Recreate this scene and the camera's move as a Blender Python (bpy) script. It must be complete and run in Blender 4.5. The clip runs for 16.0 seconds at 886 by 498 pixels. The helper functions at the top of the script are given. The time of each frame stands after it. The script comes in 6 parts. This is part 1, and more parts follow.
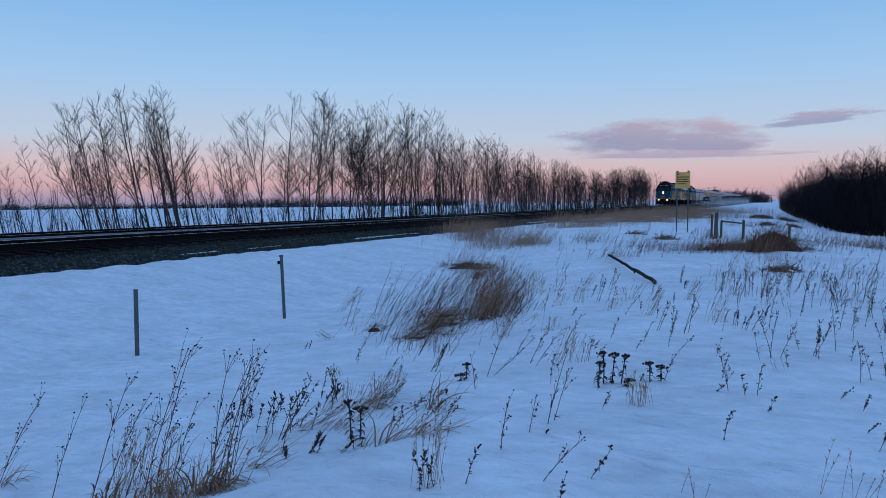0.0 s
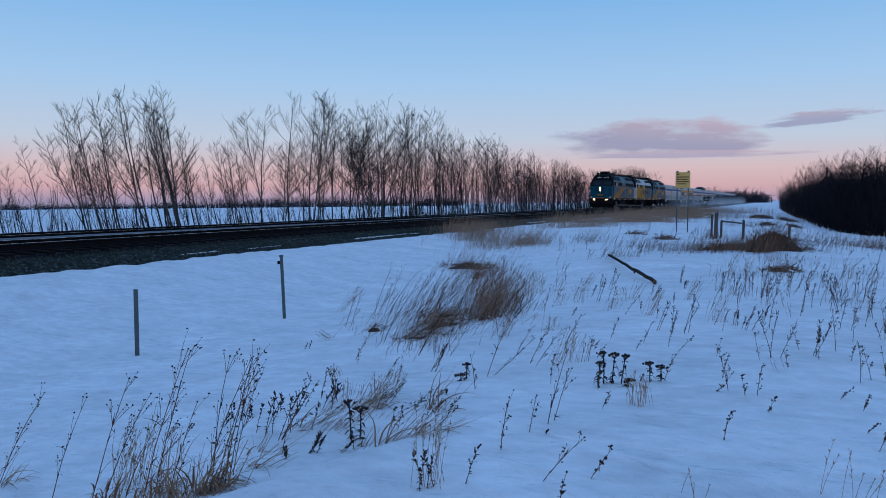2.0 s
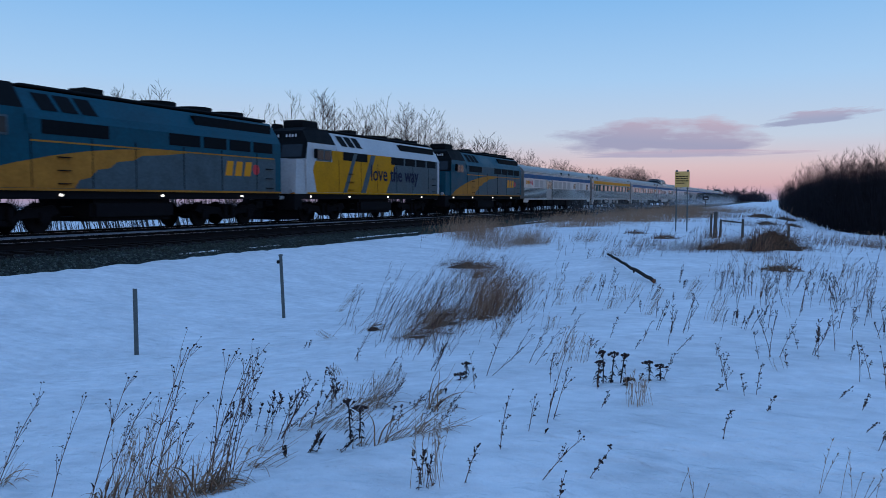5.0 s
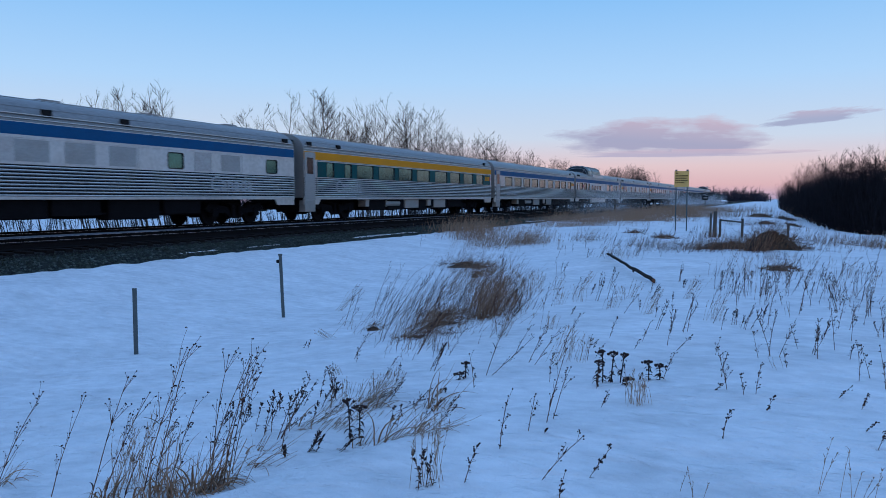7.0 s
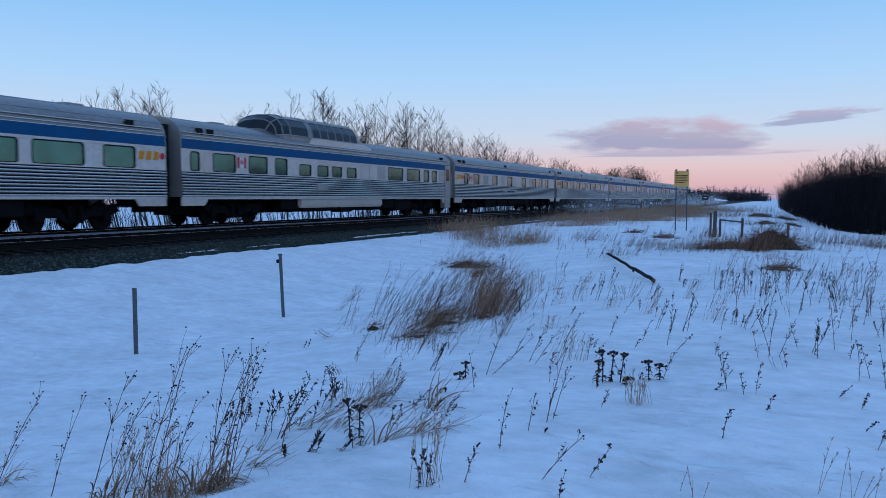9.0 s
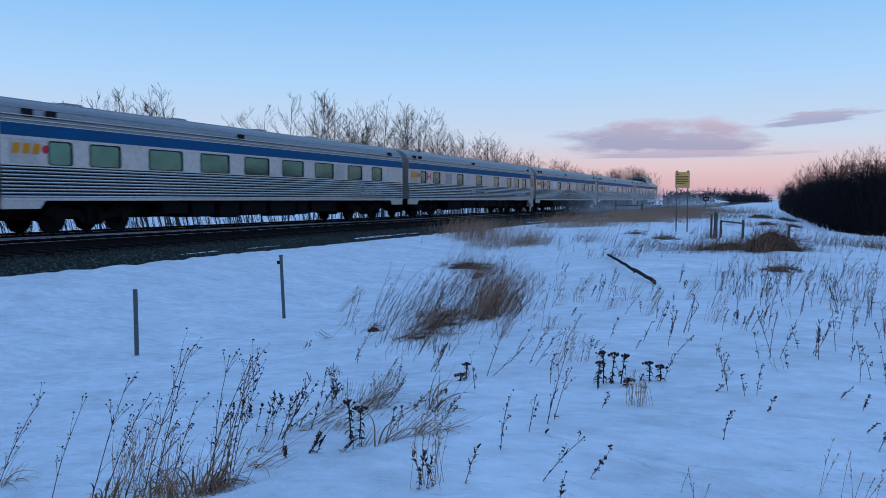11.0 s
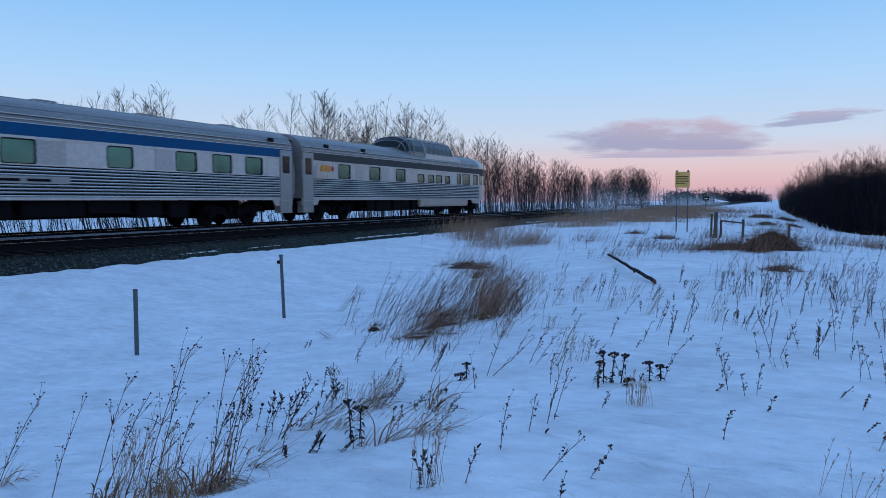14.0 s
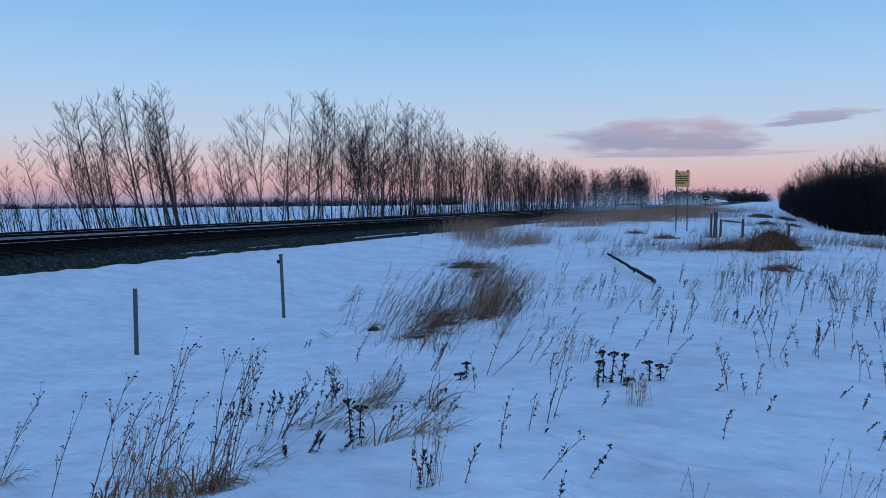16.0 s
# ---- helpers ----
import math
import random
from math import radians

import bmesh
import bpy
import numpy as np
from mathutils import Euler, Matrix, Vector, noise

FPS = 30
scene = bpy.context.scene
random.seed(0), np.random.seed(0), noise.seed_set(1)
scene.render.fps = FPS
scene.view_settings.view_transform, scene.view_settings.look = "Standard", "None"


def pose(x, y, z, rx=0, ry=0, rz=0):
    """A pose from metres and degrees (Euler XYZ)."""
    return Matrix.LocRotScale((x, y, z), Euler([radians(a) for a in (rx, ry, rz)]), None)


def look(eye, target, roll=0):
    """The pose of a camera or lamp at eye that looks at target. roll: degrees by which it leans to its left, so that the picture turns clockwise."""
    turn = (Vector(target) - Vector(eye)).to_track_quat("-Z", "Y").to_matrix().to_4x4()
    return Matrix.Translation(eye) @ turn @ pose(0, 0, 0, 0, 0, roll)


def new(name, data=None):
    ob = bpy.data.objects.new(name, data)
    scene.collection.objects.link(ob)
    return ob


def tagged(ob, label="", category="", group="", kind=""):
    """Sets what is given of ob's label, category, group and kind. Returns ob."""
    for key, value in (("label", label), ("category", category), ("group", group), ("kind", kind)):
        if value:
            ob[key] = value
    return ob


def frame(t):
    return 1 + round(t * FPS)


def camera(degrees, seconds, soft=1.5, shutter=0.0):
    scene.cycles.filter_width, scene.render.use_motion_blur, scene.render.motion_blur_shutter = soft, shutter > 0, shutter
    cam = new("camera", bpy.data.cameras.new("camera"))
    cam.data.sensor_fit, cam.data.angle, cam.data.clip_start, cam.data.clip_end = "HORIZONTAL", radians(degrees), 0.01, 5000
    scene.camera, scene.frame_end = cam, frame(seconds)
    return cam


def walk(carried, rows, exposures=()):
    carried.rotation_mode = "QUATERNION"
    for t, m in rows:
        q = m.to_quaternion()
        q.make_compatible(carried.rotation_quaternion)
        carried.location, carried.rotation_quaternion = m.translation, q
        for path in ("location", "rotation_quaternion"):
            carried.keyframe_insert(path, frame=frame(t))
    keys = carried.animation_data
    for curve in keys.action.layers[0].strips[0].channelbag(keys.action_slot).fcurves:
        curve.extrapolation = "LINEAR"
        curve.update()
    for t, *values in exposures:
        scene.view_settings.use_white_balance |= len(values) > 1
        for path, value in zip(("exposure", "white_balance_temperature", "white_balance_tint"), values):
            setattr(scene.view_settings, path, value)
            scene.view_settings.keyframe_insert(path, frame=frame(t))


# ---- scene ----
EYE_Z, TRACK = 1.042, -21.5
cam = camera(59.77, 16.0, soft=0.65, shutter=0.12)


def aim(right, down):
    """The camera's pose: a hand-held sway of a few hundredths of a degree about a fixed stand."""
    return pose(0, 0, EYE_Z, 90 - 3.632 + down, 0, 23.548 - right)


walk(cam, [(0, aim(0, 0)), (3.8, aim(0, 0)), (4.4, aim(0.02, -0.02)), (6.4, aim(0.08, -0.09)), (8.0, aim(0.07, -0.07)),
           (9.0, aim(0.08, -0.10)), (11.4, aim(0.02, 0)), (13.6, aim(0.01, 0)), (14.4, aim(0.04, -0.06)), (16, aim(0.04, -0.06))],
     exposures=[(0, 0.0), (4.2, 0.0), (6.3, 0.20), (14.5, 0.20), (16, 0.05)])

# ---- light: clear dusk sky, the sun just down behind the camera ----
world = bpy.data.worlds.new("dusk_sky")
scene.world = world
world.use_nodes = True
wn, wl = world.node_tree.nodes, world.node_tree.links
wn.clear()
w_out, w_bg = wn.new("ShaderNodeOutputWorld"), wn.new("ShaderNodeBackground")
w_tc, w_sep, w_ramp = wn.new("ShaderNodeTexCoord"), wn.new("ShaderNodeSeparateXYZ"), wn.new("ShaderNodeValToRGB")
w_map = wn.new("ShaderNodeMapRange")
w_map.inputs["From Min"].default_value, w_map.inputs["From Max"].default_value = -0.1, 0.9
SKY = [(0.00, (0.17, 0.17, 0.26)), (0.094, (0.27, 0.26, 0.40)), (0.102, (0.40, 0.31, 0.44)), (0.116, (0.62, 0.395, 0.43)),
       (0.140, (0.66, 0.50, 0.53)), (0.176, (0.52, 0.60, 0.73)), (0.248, (0.365, 0.575, 0.84)), (0.351, (0.21, 0.46, 0.81)),
       (0.45, (0.24, 0.485, 0.89)), (0.60, (0.235, 0.47, 0.92)), (1.00, (0.235, 0.46, 0.92))]
GLOW = [(0.00, (0.15, 0.15, 0.22)), (0.098, (0.30, 0.26, 0.27)), (0.125, (0.66, 0.53, 0.45)), (0.19, (0.70, 0.65, 0.61)),
        (0.28, (0.55, 0.64, 0.74)), (0.42, (0.31, 0.49, 0.82)), (0.60, (0.235, 0.47, 0.92)), (1.00, (0.235, 0.46, 0.92))]
w_glow, w_mix, w_dot, w_side = wn.new("ShaderNodeValToRGB"), wn.new("ShaderNodeMix"), wn.new("ShaderNodeVectorMath"), wn.new("ShaderNodeMapRange")
for ramp, rows in ((w_ramp, SKY), (w_glow, GLOW)):
    els = ramp.color_ramp.elements
    while len(els) < len(rows):
        els.new(0.5)
    for e, (at, col) in zip(els, rows):
        e.position, e.color = at, (*col, 1)
wl.new(w_tc.outputs["Generated"], w_sep.inputs[0])
wl.new(w_sep.outputs["Z"], w_map.inputs["Value"])
wl.new(w_map.outputs[0], w_ramp.inputs[0])
wl.new(w_map.outputs[0], w_glow.inputs[0])
w_mix.data_type, w_dot.operation = "RGBA", "DOT_PRODUCT"
w_dot.inputs[1].default_value = (0.3, -0.954, 0.0)
w_side.inputs["From Min"].default_value, w_side.inputs["From Max"].default_value = 0.0, 1.0
wl.new(w_tc.outputs["Generated"], w_dot.inputs[0])
wl.new(w_dot.outputs["Value"], w_side.inputs["Value"])
wl.new(w_side.outputs[0], w_mix.inputs["Factor"])
wl.new(w_ramp.outputs[0], w_mix.inputs["A"])
wl.new(w_glow.outputs[0], w_mix.inputs["B"])
wl.new(w_mix.outputs["Result"], w_bg.inputs["Color"])
wl.new(w_bg.outputs[0], w_out.inputs[0])
w_bg.inputs["Strength"].default_value = 1.0
afterglow = new("afterglow_sun", bpy.data.lights.new("afterglow_sun", "SUN"))
afterglow.data.energy, afterglow.data.angle, afterglow.data.color = 0.08, radians(40), (1.0, 0.72, 0.62)
afterglow.matrix_basis = look((28, -80, 22), (0, 0, 0))


# ---- materials ----
def material(name, color, rough=0.7, metal=0.0, vary=0.25, scale=4.0, fine=60.0, bump=0.0, bump_scale=None, tint=None, stretch=(1, 1, 1), by_object=0.0, emit=0.0, spec=0.2):
    """A procedural surface: base colour varied at two scales, roughness wear and fine relief."""
    m = bpy.data.materials.new(name)
    m.use_nodes = True
    n, l = m.node_tree.nodes, m.node_tree.links
    p = n["Principled BSDF"]
    p.inputs["Metallic"].default_value, p.inputs["Specular IOR Level"].default_value = metal, spec
    tc, mp = n.new("ShaderNodeTexCoord"), n.new("ShaderNodeMapping")
    mp.inputs["Scale"].default_value = stretch
    l.new(tc.outputs["Object"], mp.inputs["Vector"])
    big, small = n.new("ShaderNodeTexNoise"), n.new("ShaderNodeTexNoise")
    for t, s in ((big, scale), (small, fine)):
        t.inputs["Scale"].default_value, t.inputs["Detail"].default_value = s, 6
        l.new(mp.outputs[0], t.inputs["Vector"])
    add = n.new("ShaderNodeMath")
    add.operation = "ADD"
    l.new(big.outputs["Fac"], add.inputs[0])
    l.new(small.outputs["Fac"], add.inputs[1])
    fac = add.outputs[0]
    if by_object:
        info, mul, more = n.new("ShaderNodeObjectInfo"), n.new("ShaderNodeMath"), n.new("ShaderNodeMath")
        mul.operation, mul.inputs[1].default_value, more.operation = "MULTIPLY_ADD", by_object, "ADD"
        mul.inputs[2].default_value = -by_object / 2
        l.new(info.outputs["Random"], mul.inputs[0])
        l.new(mul.outputs[0], more.inputs[0])
        l.new(fac, more.inputs[1])
        fac = more.outputs[0]
    ramp = n.new("ShaderNodeMapRange")
    ramp.inputs["From Min"].default_value, ramp.inputs["From Max"].default_value = 0.65, 1.35
    l.new(fac, ramp.inputs["Value"])
    mix = n.new("ShaderNodeMix")
    mix.data_type = "RGBA"
    other = tint or [c * (1 + vary) for c in color]
    mix.inputs["A"].default_value = (*[c * (1 - vary) for c in color], 1)
    mix.inputs["B"].default_value = (*[min(1, c) for c in other], 1)
    l.new(ramp.outputs[0], mix.inputs["Factor"])
    l.new(mix.outputs["Result"], p.inputs["Base Color"])
    rr = n.new("ShaderNodeMapRange")
    rr.inputs["From Min"].default_value, rr.inputs["From Max"].default_value = 0.3, 0.7
    rr.inputs["To Min"].default_value, rr.inputs["To Max"].default_value = max(0.03, rough - 0.1), min(1, rough + 0.1)
    l.new(big.outputs["Fac"], rr.inputs["Value"])
    l.new(rr.outputs[0], p.inputs["Roughness"])
    if bump:
        b, bt = n.new("ShaderNodeBump"), n.new("ShaderNodeTexNoise")
        bt.inputs["Scale"].default_value, bt.inputs["Detail"].default_value = bump_scale or fine, 5
        b.inputs["Strength"].default_value, b.inputs["Distance"].default_value = 0.8, bump
        l.new(mp.outputs[0], bt.inputs["Vector"])
        l.new(bt.outputs["Fac"], b.inputs["Height"])
        l.new(b.outputs[0], p.inputs["Normal"])
    if emit:
        p.inputs["Emission Color"].default_value = (*color, 1)
        p.inputs["Emission Strength"].default_value = emit
    return m


def snow_surface():
    """Wind-packed snow: crust streaks along the wind, soft hollows, fine grain."""
    m = material("snow", (0.74, 0.765, 0.80), 0.75, vary=0.27, scale=1.1, fine=5.5, tint=(0.775, 0.795, 0.825), spec=0.1, stretch=(0.8, 1.25, 1))
    n, l = m.node_tree.nodes, m.node_tree.links
    p, tc = n["Principled BSDF"], n.new("ShaderNodeTexCoord")
    normal = None
    for scale, stretch, dist in ((1.1, (0.8, 1.2, 1), 0.16), (3.7, (0.7, 1.3, 1), 0.085), (13, (0.9, 1.15, 1), 0.020), (60, (1, 1, 1), 0.005)):
        mp, t, b = n.new("ShaderNodeMapping"), n.new("ShaderNodeTexNoise"), n.new("ShaderNodeBump")
        mp.inputs["Rotation"].default_value, mp.inputs["Scale"].default_value = (0, 0, -0.5), stretch
        t.inputs["Scale"].default_value, t.inputs["Detail"].default_value, t.inputs["Distortion"].default_value = scale, 4, 0.5
        b.inputs["Strength"].default_value, b.inputs["Distance"].default_value = 1.0, dist
        l.new(tc.outputs["Object"], mp.inputs["Vector"])
        l.new(mp.outputs[0], t.inputs["Vector"])
        l.new(t.outputs["Fac"], b.inputs["Height"])
        if normal:
            l.new(normal, b.inputs["Normal"])
        normal = b.outputs[0]
    l.new(normal, p.inputs["Normal"])
    return m


def gravel_surface(name, dark, light, scale):
    """Crushed stone: a pale or dark tone for each stone, deep joints between."""
    m = material(name, dark, 0.9, vary=0.3)
    n, l = m.node_tree.nodes, m.node_tree.links
    p, tc = n["Principled BSDF"], n.new("ShaderNodeTexCoord")
    v, e, r, b, mr = n.new("ShaderNodeTexVoronoi"), n.new("ShaderNodeTexVoronoi"), n.new("ShaderNodeValToRGB"), n.new("ShaderNodeBump"), n.new("ShaderNodeSeparateColor")
    e.feature = "DISTANCE_TO_EDGE"
    for t in (v, e):
        t.inputs["Scale"].default_value = scale
        l.new(tc.outputs["Object"], t.inputs["Vector"])
    l.new(v.outputs["Color"], mr.inputs[0])
    l.new(mr.outputs[0], r.inputs[0])
    r.color_ramp.elements[0].color, r.color_ramp.elements[1].color = (*[c * 0.35 for c in dark], 1), (*light, 1)
    r.color_ramp.elements.new(0.6).color = (*dark, 1)
    l.new(r.outputs[0], p.inputs["Base Color"])
    b.inputs["Strength"].default_value, b.inputs["Distance"].default_value = 1.0, 0.06
    l.new(e.outputs["Distance"], b.inputs["Height"])
    l.new(b.outputs[0], p.inputs["Normal"])
    return m


SNOW = snow_surface()
BALLAST_DARK = gravel_surface("near_black_ballast", (0.006, 0.006, 0.007), (0.018, 0.018, 0.019), 17)
BALLAST = gravel_surface("ballast_stone", (0.015, 0.022, 0.020), (0.085, 0.104, 0.094), 15)
STONE = material("crushed_stone", (0.042, 0.054, 0.048), 0.9, vary=0.75, scale=14, fine=60, spec=0.05)
DIRTY_SNOW = material("dirty_packed_snow", (0.13, 0.14, 0.155), 0.85, vary=0.5, scale=1.2, fine=9, spec=0.05)
RAIL_STEEL = material("rusty_rail_steel", (0.010, 0.009, 0.010), 0.85, vary=0.3, scale=2, fine=50, spec=0.05)
RAIL_TOP = material("worn_rail_head", (0.45, 0.45, 0.46), 0.28, metal=1.0, vary=0.1)
TIE_WOOD = material("creosoted_wood", (0.012, 0.010, 0.010), 0.9, spec=0.05, vary=0.4, scale=6, fine=40, bump=0.01)
BARK = material("aspen_bark", (0.060, 0.053, 0.050), 0.9, vary=0.5, scale=2, fine=30, by_object=0.4, spec=0.05)
TWIG = material("dark_twig_bark", (0.021, 0.018, 0.019), 0.9, vary=0.35, scale=3, fine=30, by_object=0.2, spec=0.03)
WOODS = material("dark_woods_bark", (0.019, 0.018, 0.022), 0.95, vary=0.5, scale=2, fine=30, by_object=0.5, spec=0.02)
STEEL = material("stainless_steel", (0.475, 0.465, 0.455), 0.46, metal=0.75, vary=0.22, scale=0.8, fine=14, stretch=(1, 0.6, 0.5))
# shade between the flutes, painted as a near-black colour
FLUTE_SHADE = material("shaded_flute_groove", (0.022, 0.025, 0.032), 0.7, spec=0.05, vary=0.3, scale=1, fine=12)
STEEL_ROOF = material("dull_stainless_roof", (0.215, 0.205, 0.20), 0.42, metal=0.7, vary=0.3, scale=0.9, fine=10, stretch=(1, 0.5, 1.5))
STEEL_DULL = material("dull_stainless_sheet", (0.415, 0.405, 0.40), 0.48, metal=0.75, vary=0.22, scale=0.8, fine=14, by_object=0.6)
STEEL_OLD = material("weathered_stainless_steel", (0.30, 0.30, 0.295), 0.5, metal=0.5, vary=0.2, scale=2, fine=20)
UNDER = material("grimy_underframe", (0.008, 0.008, 0.010), 0.85, vary=0.4, scale=3, fine=25, spec=0.05)
BLACK = material("black_rubber", (0.014, 0.014, 0.015), 0.8, vary=0.3, spec=0.05)
BLUE = material("blue_band_paint", (0.003, 0.066, 0.168), 0.55, vary=0.2, scale=1, fine=15, spec=0.1)
ORANGE = material("orange_band_paint", (0.60, 0.235, 0.018), 0.62, spec=0.05, vary=0.12, scale=1, fine=15)
DARKGREEN = material("dark_green_paint", (0.002, 0.066, 0.070), 0.45, vary=0.2, scale=1, fine=15, spec=0.05)
BROWN = material("dark_band_paint", (0.055, 0.055, 0.055), 0.6, vary=0.15, scale=1, fine=15, spec=0.1)
TEAL = material("teal_locomotive_paint", (0.002, 0.052, 0.080), 0.45, vary=0.25, scale=1.2, fine=12, spec=0.08)
GREY = material("grey_locomotive_paint", (0.052, 0.078, 0.092), 0.5, vary=0.3, scale=1.2, fine=12, spec=0.08)
YELLOW = material("yellow_locomotive_paint", (0.43, 0.190, 0.006), 0.55, vary=0.2, scale=1.2, fine=12, spec=0.05)
AMBER = material("amber_livery_paint", (0.33, 0.14, 0.025), 0.55, vary=0.25, scale=1.2, fine=12, spec=0.05)
PALE = material("pale_grey_paint", (0.36, 0.38, 0.40), 0.5, vary=0.15, scale=1.2, fine=12)
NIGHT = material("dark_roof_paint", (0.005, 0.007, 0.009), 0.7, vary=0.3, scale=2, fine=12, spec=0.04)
NAVY = material("navy_lettering", (0.012, 0.016, 0.04), 0.6, spec=0.05)
RED = material("red_paint", (0.48, 0.03, 0.04), 0.5)
WHITE = material("white_paint", (0.56, 0.57, 0.59), 0.5, vary=0.08)
GLASS = material("green_tinted_glass", (0.058, 0.165, 0.155), 0.05, metal=0.75, vary=0.3, scale=0.6, fine=2)
DOME_GLASS = material("dark_dome_glass", (0.016, 0.021, 0.026), 0.06, metal=0.4, vary=0.3, scale=0.6, fine=2)
LAMP = material("headlight_glow", (1.0, 0.74, 0.42), 0.3, vary=0.0, emit=14)
LAMP_LOW = material("ditch_light_glow", (1.0, 0.70, 0.36), 0.3, vary=0.0, emit=10)
MARKER = material("step_light_glow", (1.0, 0.95, 0.88), 0.3, vary=0.0, emit=1.8)


# ---- mesh helpers ----
def mesh_of(name, bm, mats, smooth=False):
    me = bpy.data.meshes.new(name)
    bm.to_mesh(me)
    bm.free()
    for m in mats if isinstance(mats, (list, tuple)) else [mats]:
        me.materials.append(m)
    if smooth:
        me.shade_smooth()
    return me


def part(name, bm, mats, parent=None, label="", smooth=False):
    ob = new(name, mesh_of(name, bm, mats, smooth) if isinstance(bm, bmesh.types.BMesh) else bm)
    ob.parent = parent
    return tagged(ob, label)


def box(bm, x0, x1, y0, y1, z0, z1, mat=0):
    v = [bm.verts.new((x, y, z)) for z in (z0, z1) for y in (y0, y1) for x in (x0, x1)]
    for q in ((0, 2, 3, 1), (4, 5, 7, 6), (0, 1, 5, 4), (2, 6, 7, 3), (0, 4, 6, 2), (1, 3, 7, 5)):
        bm.faces.new([v[i] for i in q]).material_index = mat


def boxes(*rows):
    bm = bmesh.new()
    for r in rows:
        box(bm, *r)
    return bm


def bevelled(bm, width=0.02, segments=1):
    bmesh.ops.bevel(bm, geom=list(bm.edges), offset=width, segments=segments, affect="EDGES", clamp_overlap=True)
    return bm


def extrude(bm, profile, y0, y1, closed=True, caps=True, mat=0):
    """A profile of (x, z) drawn out along y."""
    a = [bm.verts.new((x, y0, z)) for x, z in profile]
    b = [bm.verts.new((x, y1, z)) for x, z in profile]
    n = len(profile)
    for i in range(n if closed else n - 1):
        j = (i + 1) % n
        bm.faces.new((a[i], a[j], b[j], b[i])).material_index = mat
    if caps and closed:
        bm.faces.new(a[::-1]).material_index = mat
        bm.faces.new(b).material_index = mat


def plate(bm, outline, x0, x1, mat=0):
    """An outline of (y, z) given thickness along x."""
    a = [bm.verts.new((x0, y, z)) for y, z in outline]
    b = [bm.verts.new((x1, y, z)) for y, z in outline]
    n = len(outline)
    for i in range(n):
        j = (i + 1) % n
        bm.faces.new((a[i], a[j], b[j], b[i])).material_index = mat
    bm.faces.new(a[::-1]).material_index = mat
    bm.faces.new(b).material_index = mat


def tube(bm, p0, p1, r0, r1, sides=4, cap=False):
    p0, p1 = Vector(p0), Vector(p1)
    d = (p1 - p0).normalized()
    u = d.cross(Vector((0.3, 0.1, 1)) if abs(d.z) < 0.9 else Vector((1, 0.2, 0))).normalized()
    w = d.cross(u)
    ring = lambda p, r: [bm.verts.new(p + (u * math.cos(a) + w * math.sin(a)) * r) for a in (2 * math.pi * k / sides for k in range(sides))]
    a, b = ring(p0, r0), ring(p1, r1)
    for i in range(sides):
        j = (i + 1) % sides
        bm.faces.new((a[i], a[j], b[j], b[i]))
    if cap:
        bm.faces.new(a[::-1])
        bm.faces.new(b)


def pipe(bm, pts, r, sides=4):
    """One unbroken tube along a bent line."""
    last = None
    for k, p in enumerate(pts):
        d = (Vector(pts[min(k + 1, len(pts) - 1)]) - Vector(pts[max(k - 1, 0)])).normalized()
        u = d.cross(Vector((0.3, 0.1, 1)) if abs(d.z) < 0.9 else Vector((1, 0.2, 0))).normalized()
        w = d.cross(u)
        ring = [bm.verts.new(Vector(p) + (u * math.cos(a) + w * math.sin(a)) * r) for a in (2 * math.pi * i / sides for i in range(sides))]
        if last:
            for i in range(sides):
                bm.faces.new((last[i], last[(i + 1) % sides], ring[(i + 1) % sides], ring[i]))
        last = ring


def disc(bm, centre, axis, r, depth, sides=16):
    c, a = Vector(centre), Vector(axis).normalized()
    tube(bm, c - a * depth / 2, c + a * depth / 2, r, r, sides, True)


# ---- ground: one snow-covered sheet ----
def smooth(a, b, x):
    t = np.clip((x - a) / (b - a), 0, 1)
    return t * t * (3 - 2 * t)


def waves(x, y, seed, scale, octaves=4):
    """Smooth uneven relief from a few crossed sine trains."""
    r = np.random.RandomState(seed)
    total, amp = 0 * (x + y), 1.0
    for o in range(octaves):
        for k in range(4):
            a, ph, s = r.uniform(0, 6.283), r.uniform(0, 6.283), scale * 2.1 ** o * r.uniform(0.7, 1.3)
            total = total + amp * np.sin((x * math.cos(a) + y * math.sin(a)) * s + ph + 0.8 * np.sin((y * math.cos(a) - x * math.sin(a)) * s * 0.6 + ph * 2))
        amp *= 0.5
    return total / 6


NEAR_X, NEAR_Z = (-30, -24, -20, -16.3, -15.2, -14, -12, -8.5, -6, -4, -2, 0, 3, 6, 15, 60), (-1.15, -1.15, -1.0, -0.88, -0.60, -0.70, -0.94, -1.15, -0.95, -0.75, -0.55, -0.46, -0.45, -0.5, -1.2, -2)
FAR_X, FAR_Z = (-30, -24, -20, -16.3, -15.2, -13.5, -10, -5, -2.5, 0, 3, 6, 15, 60), (-1.2, -1.15, -1.0, -0.88, -0.60, -0.58, -0.56, -0.6, -0.55, -0.58, -1.1, -1.35, -1.6, -2.2)


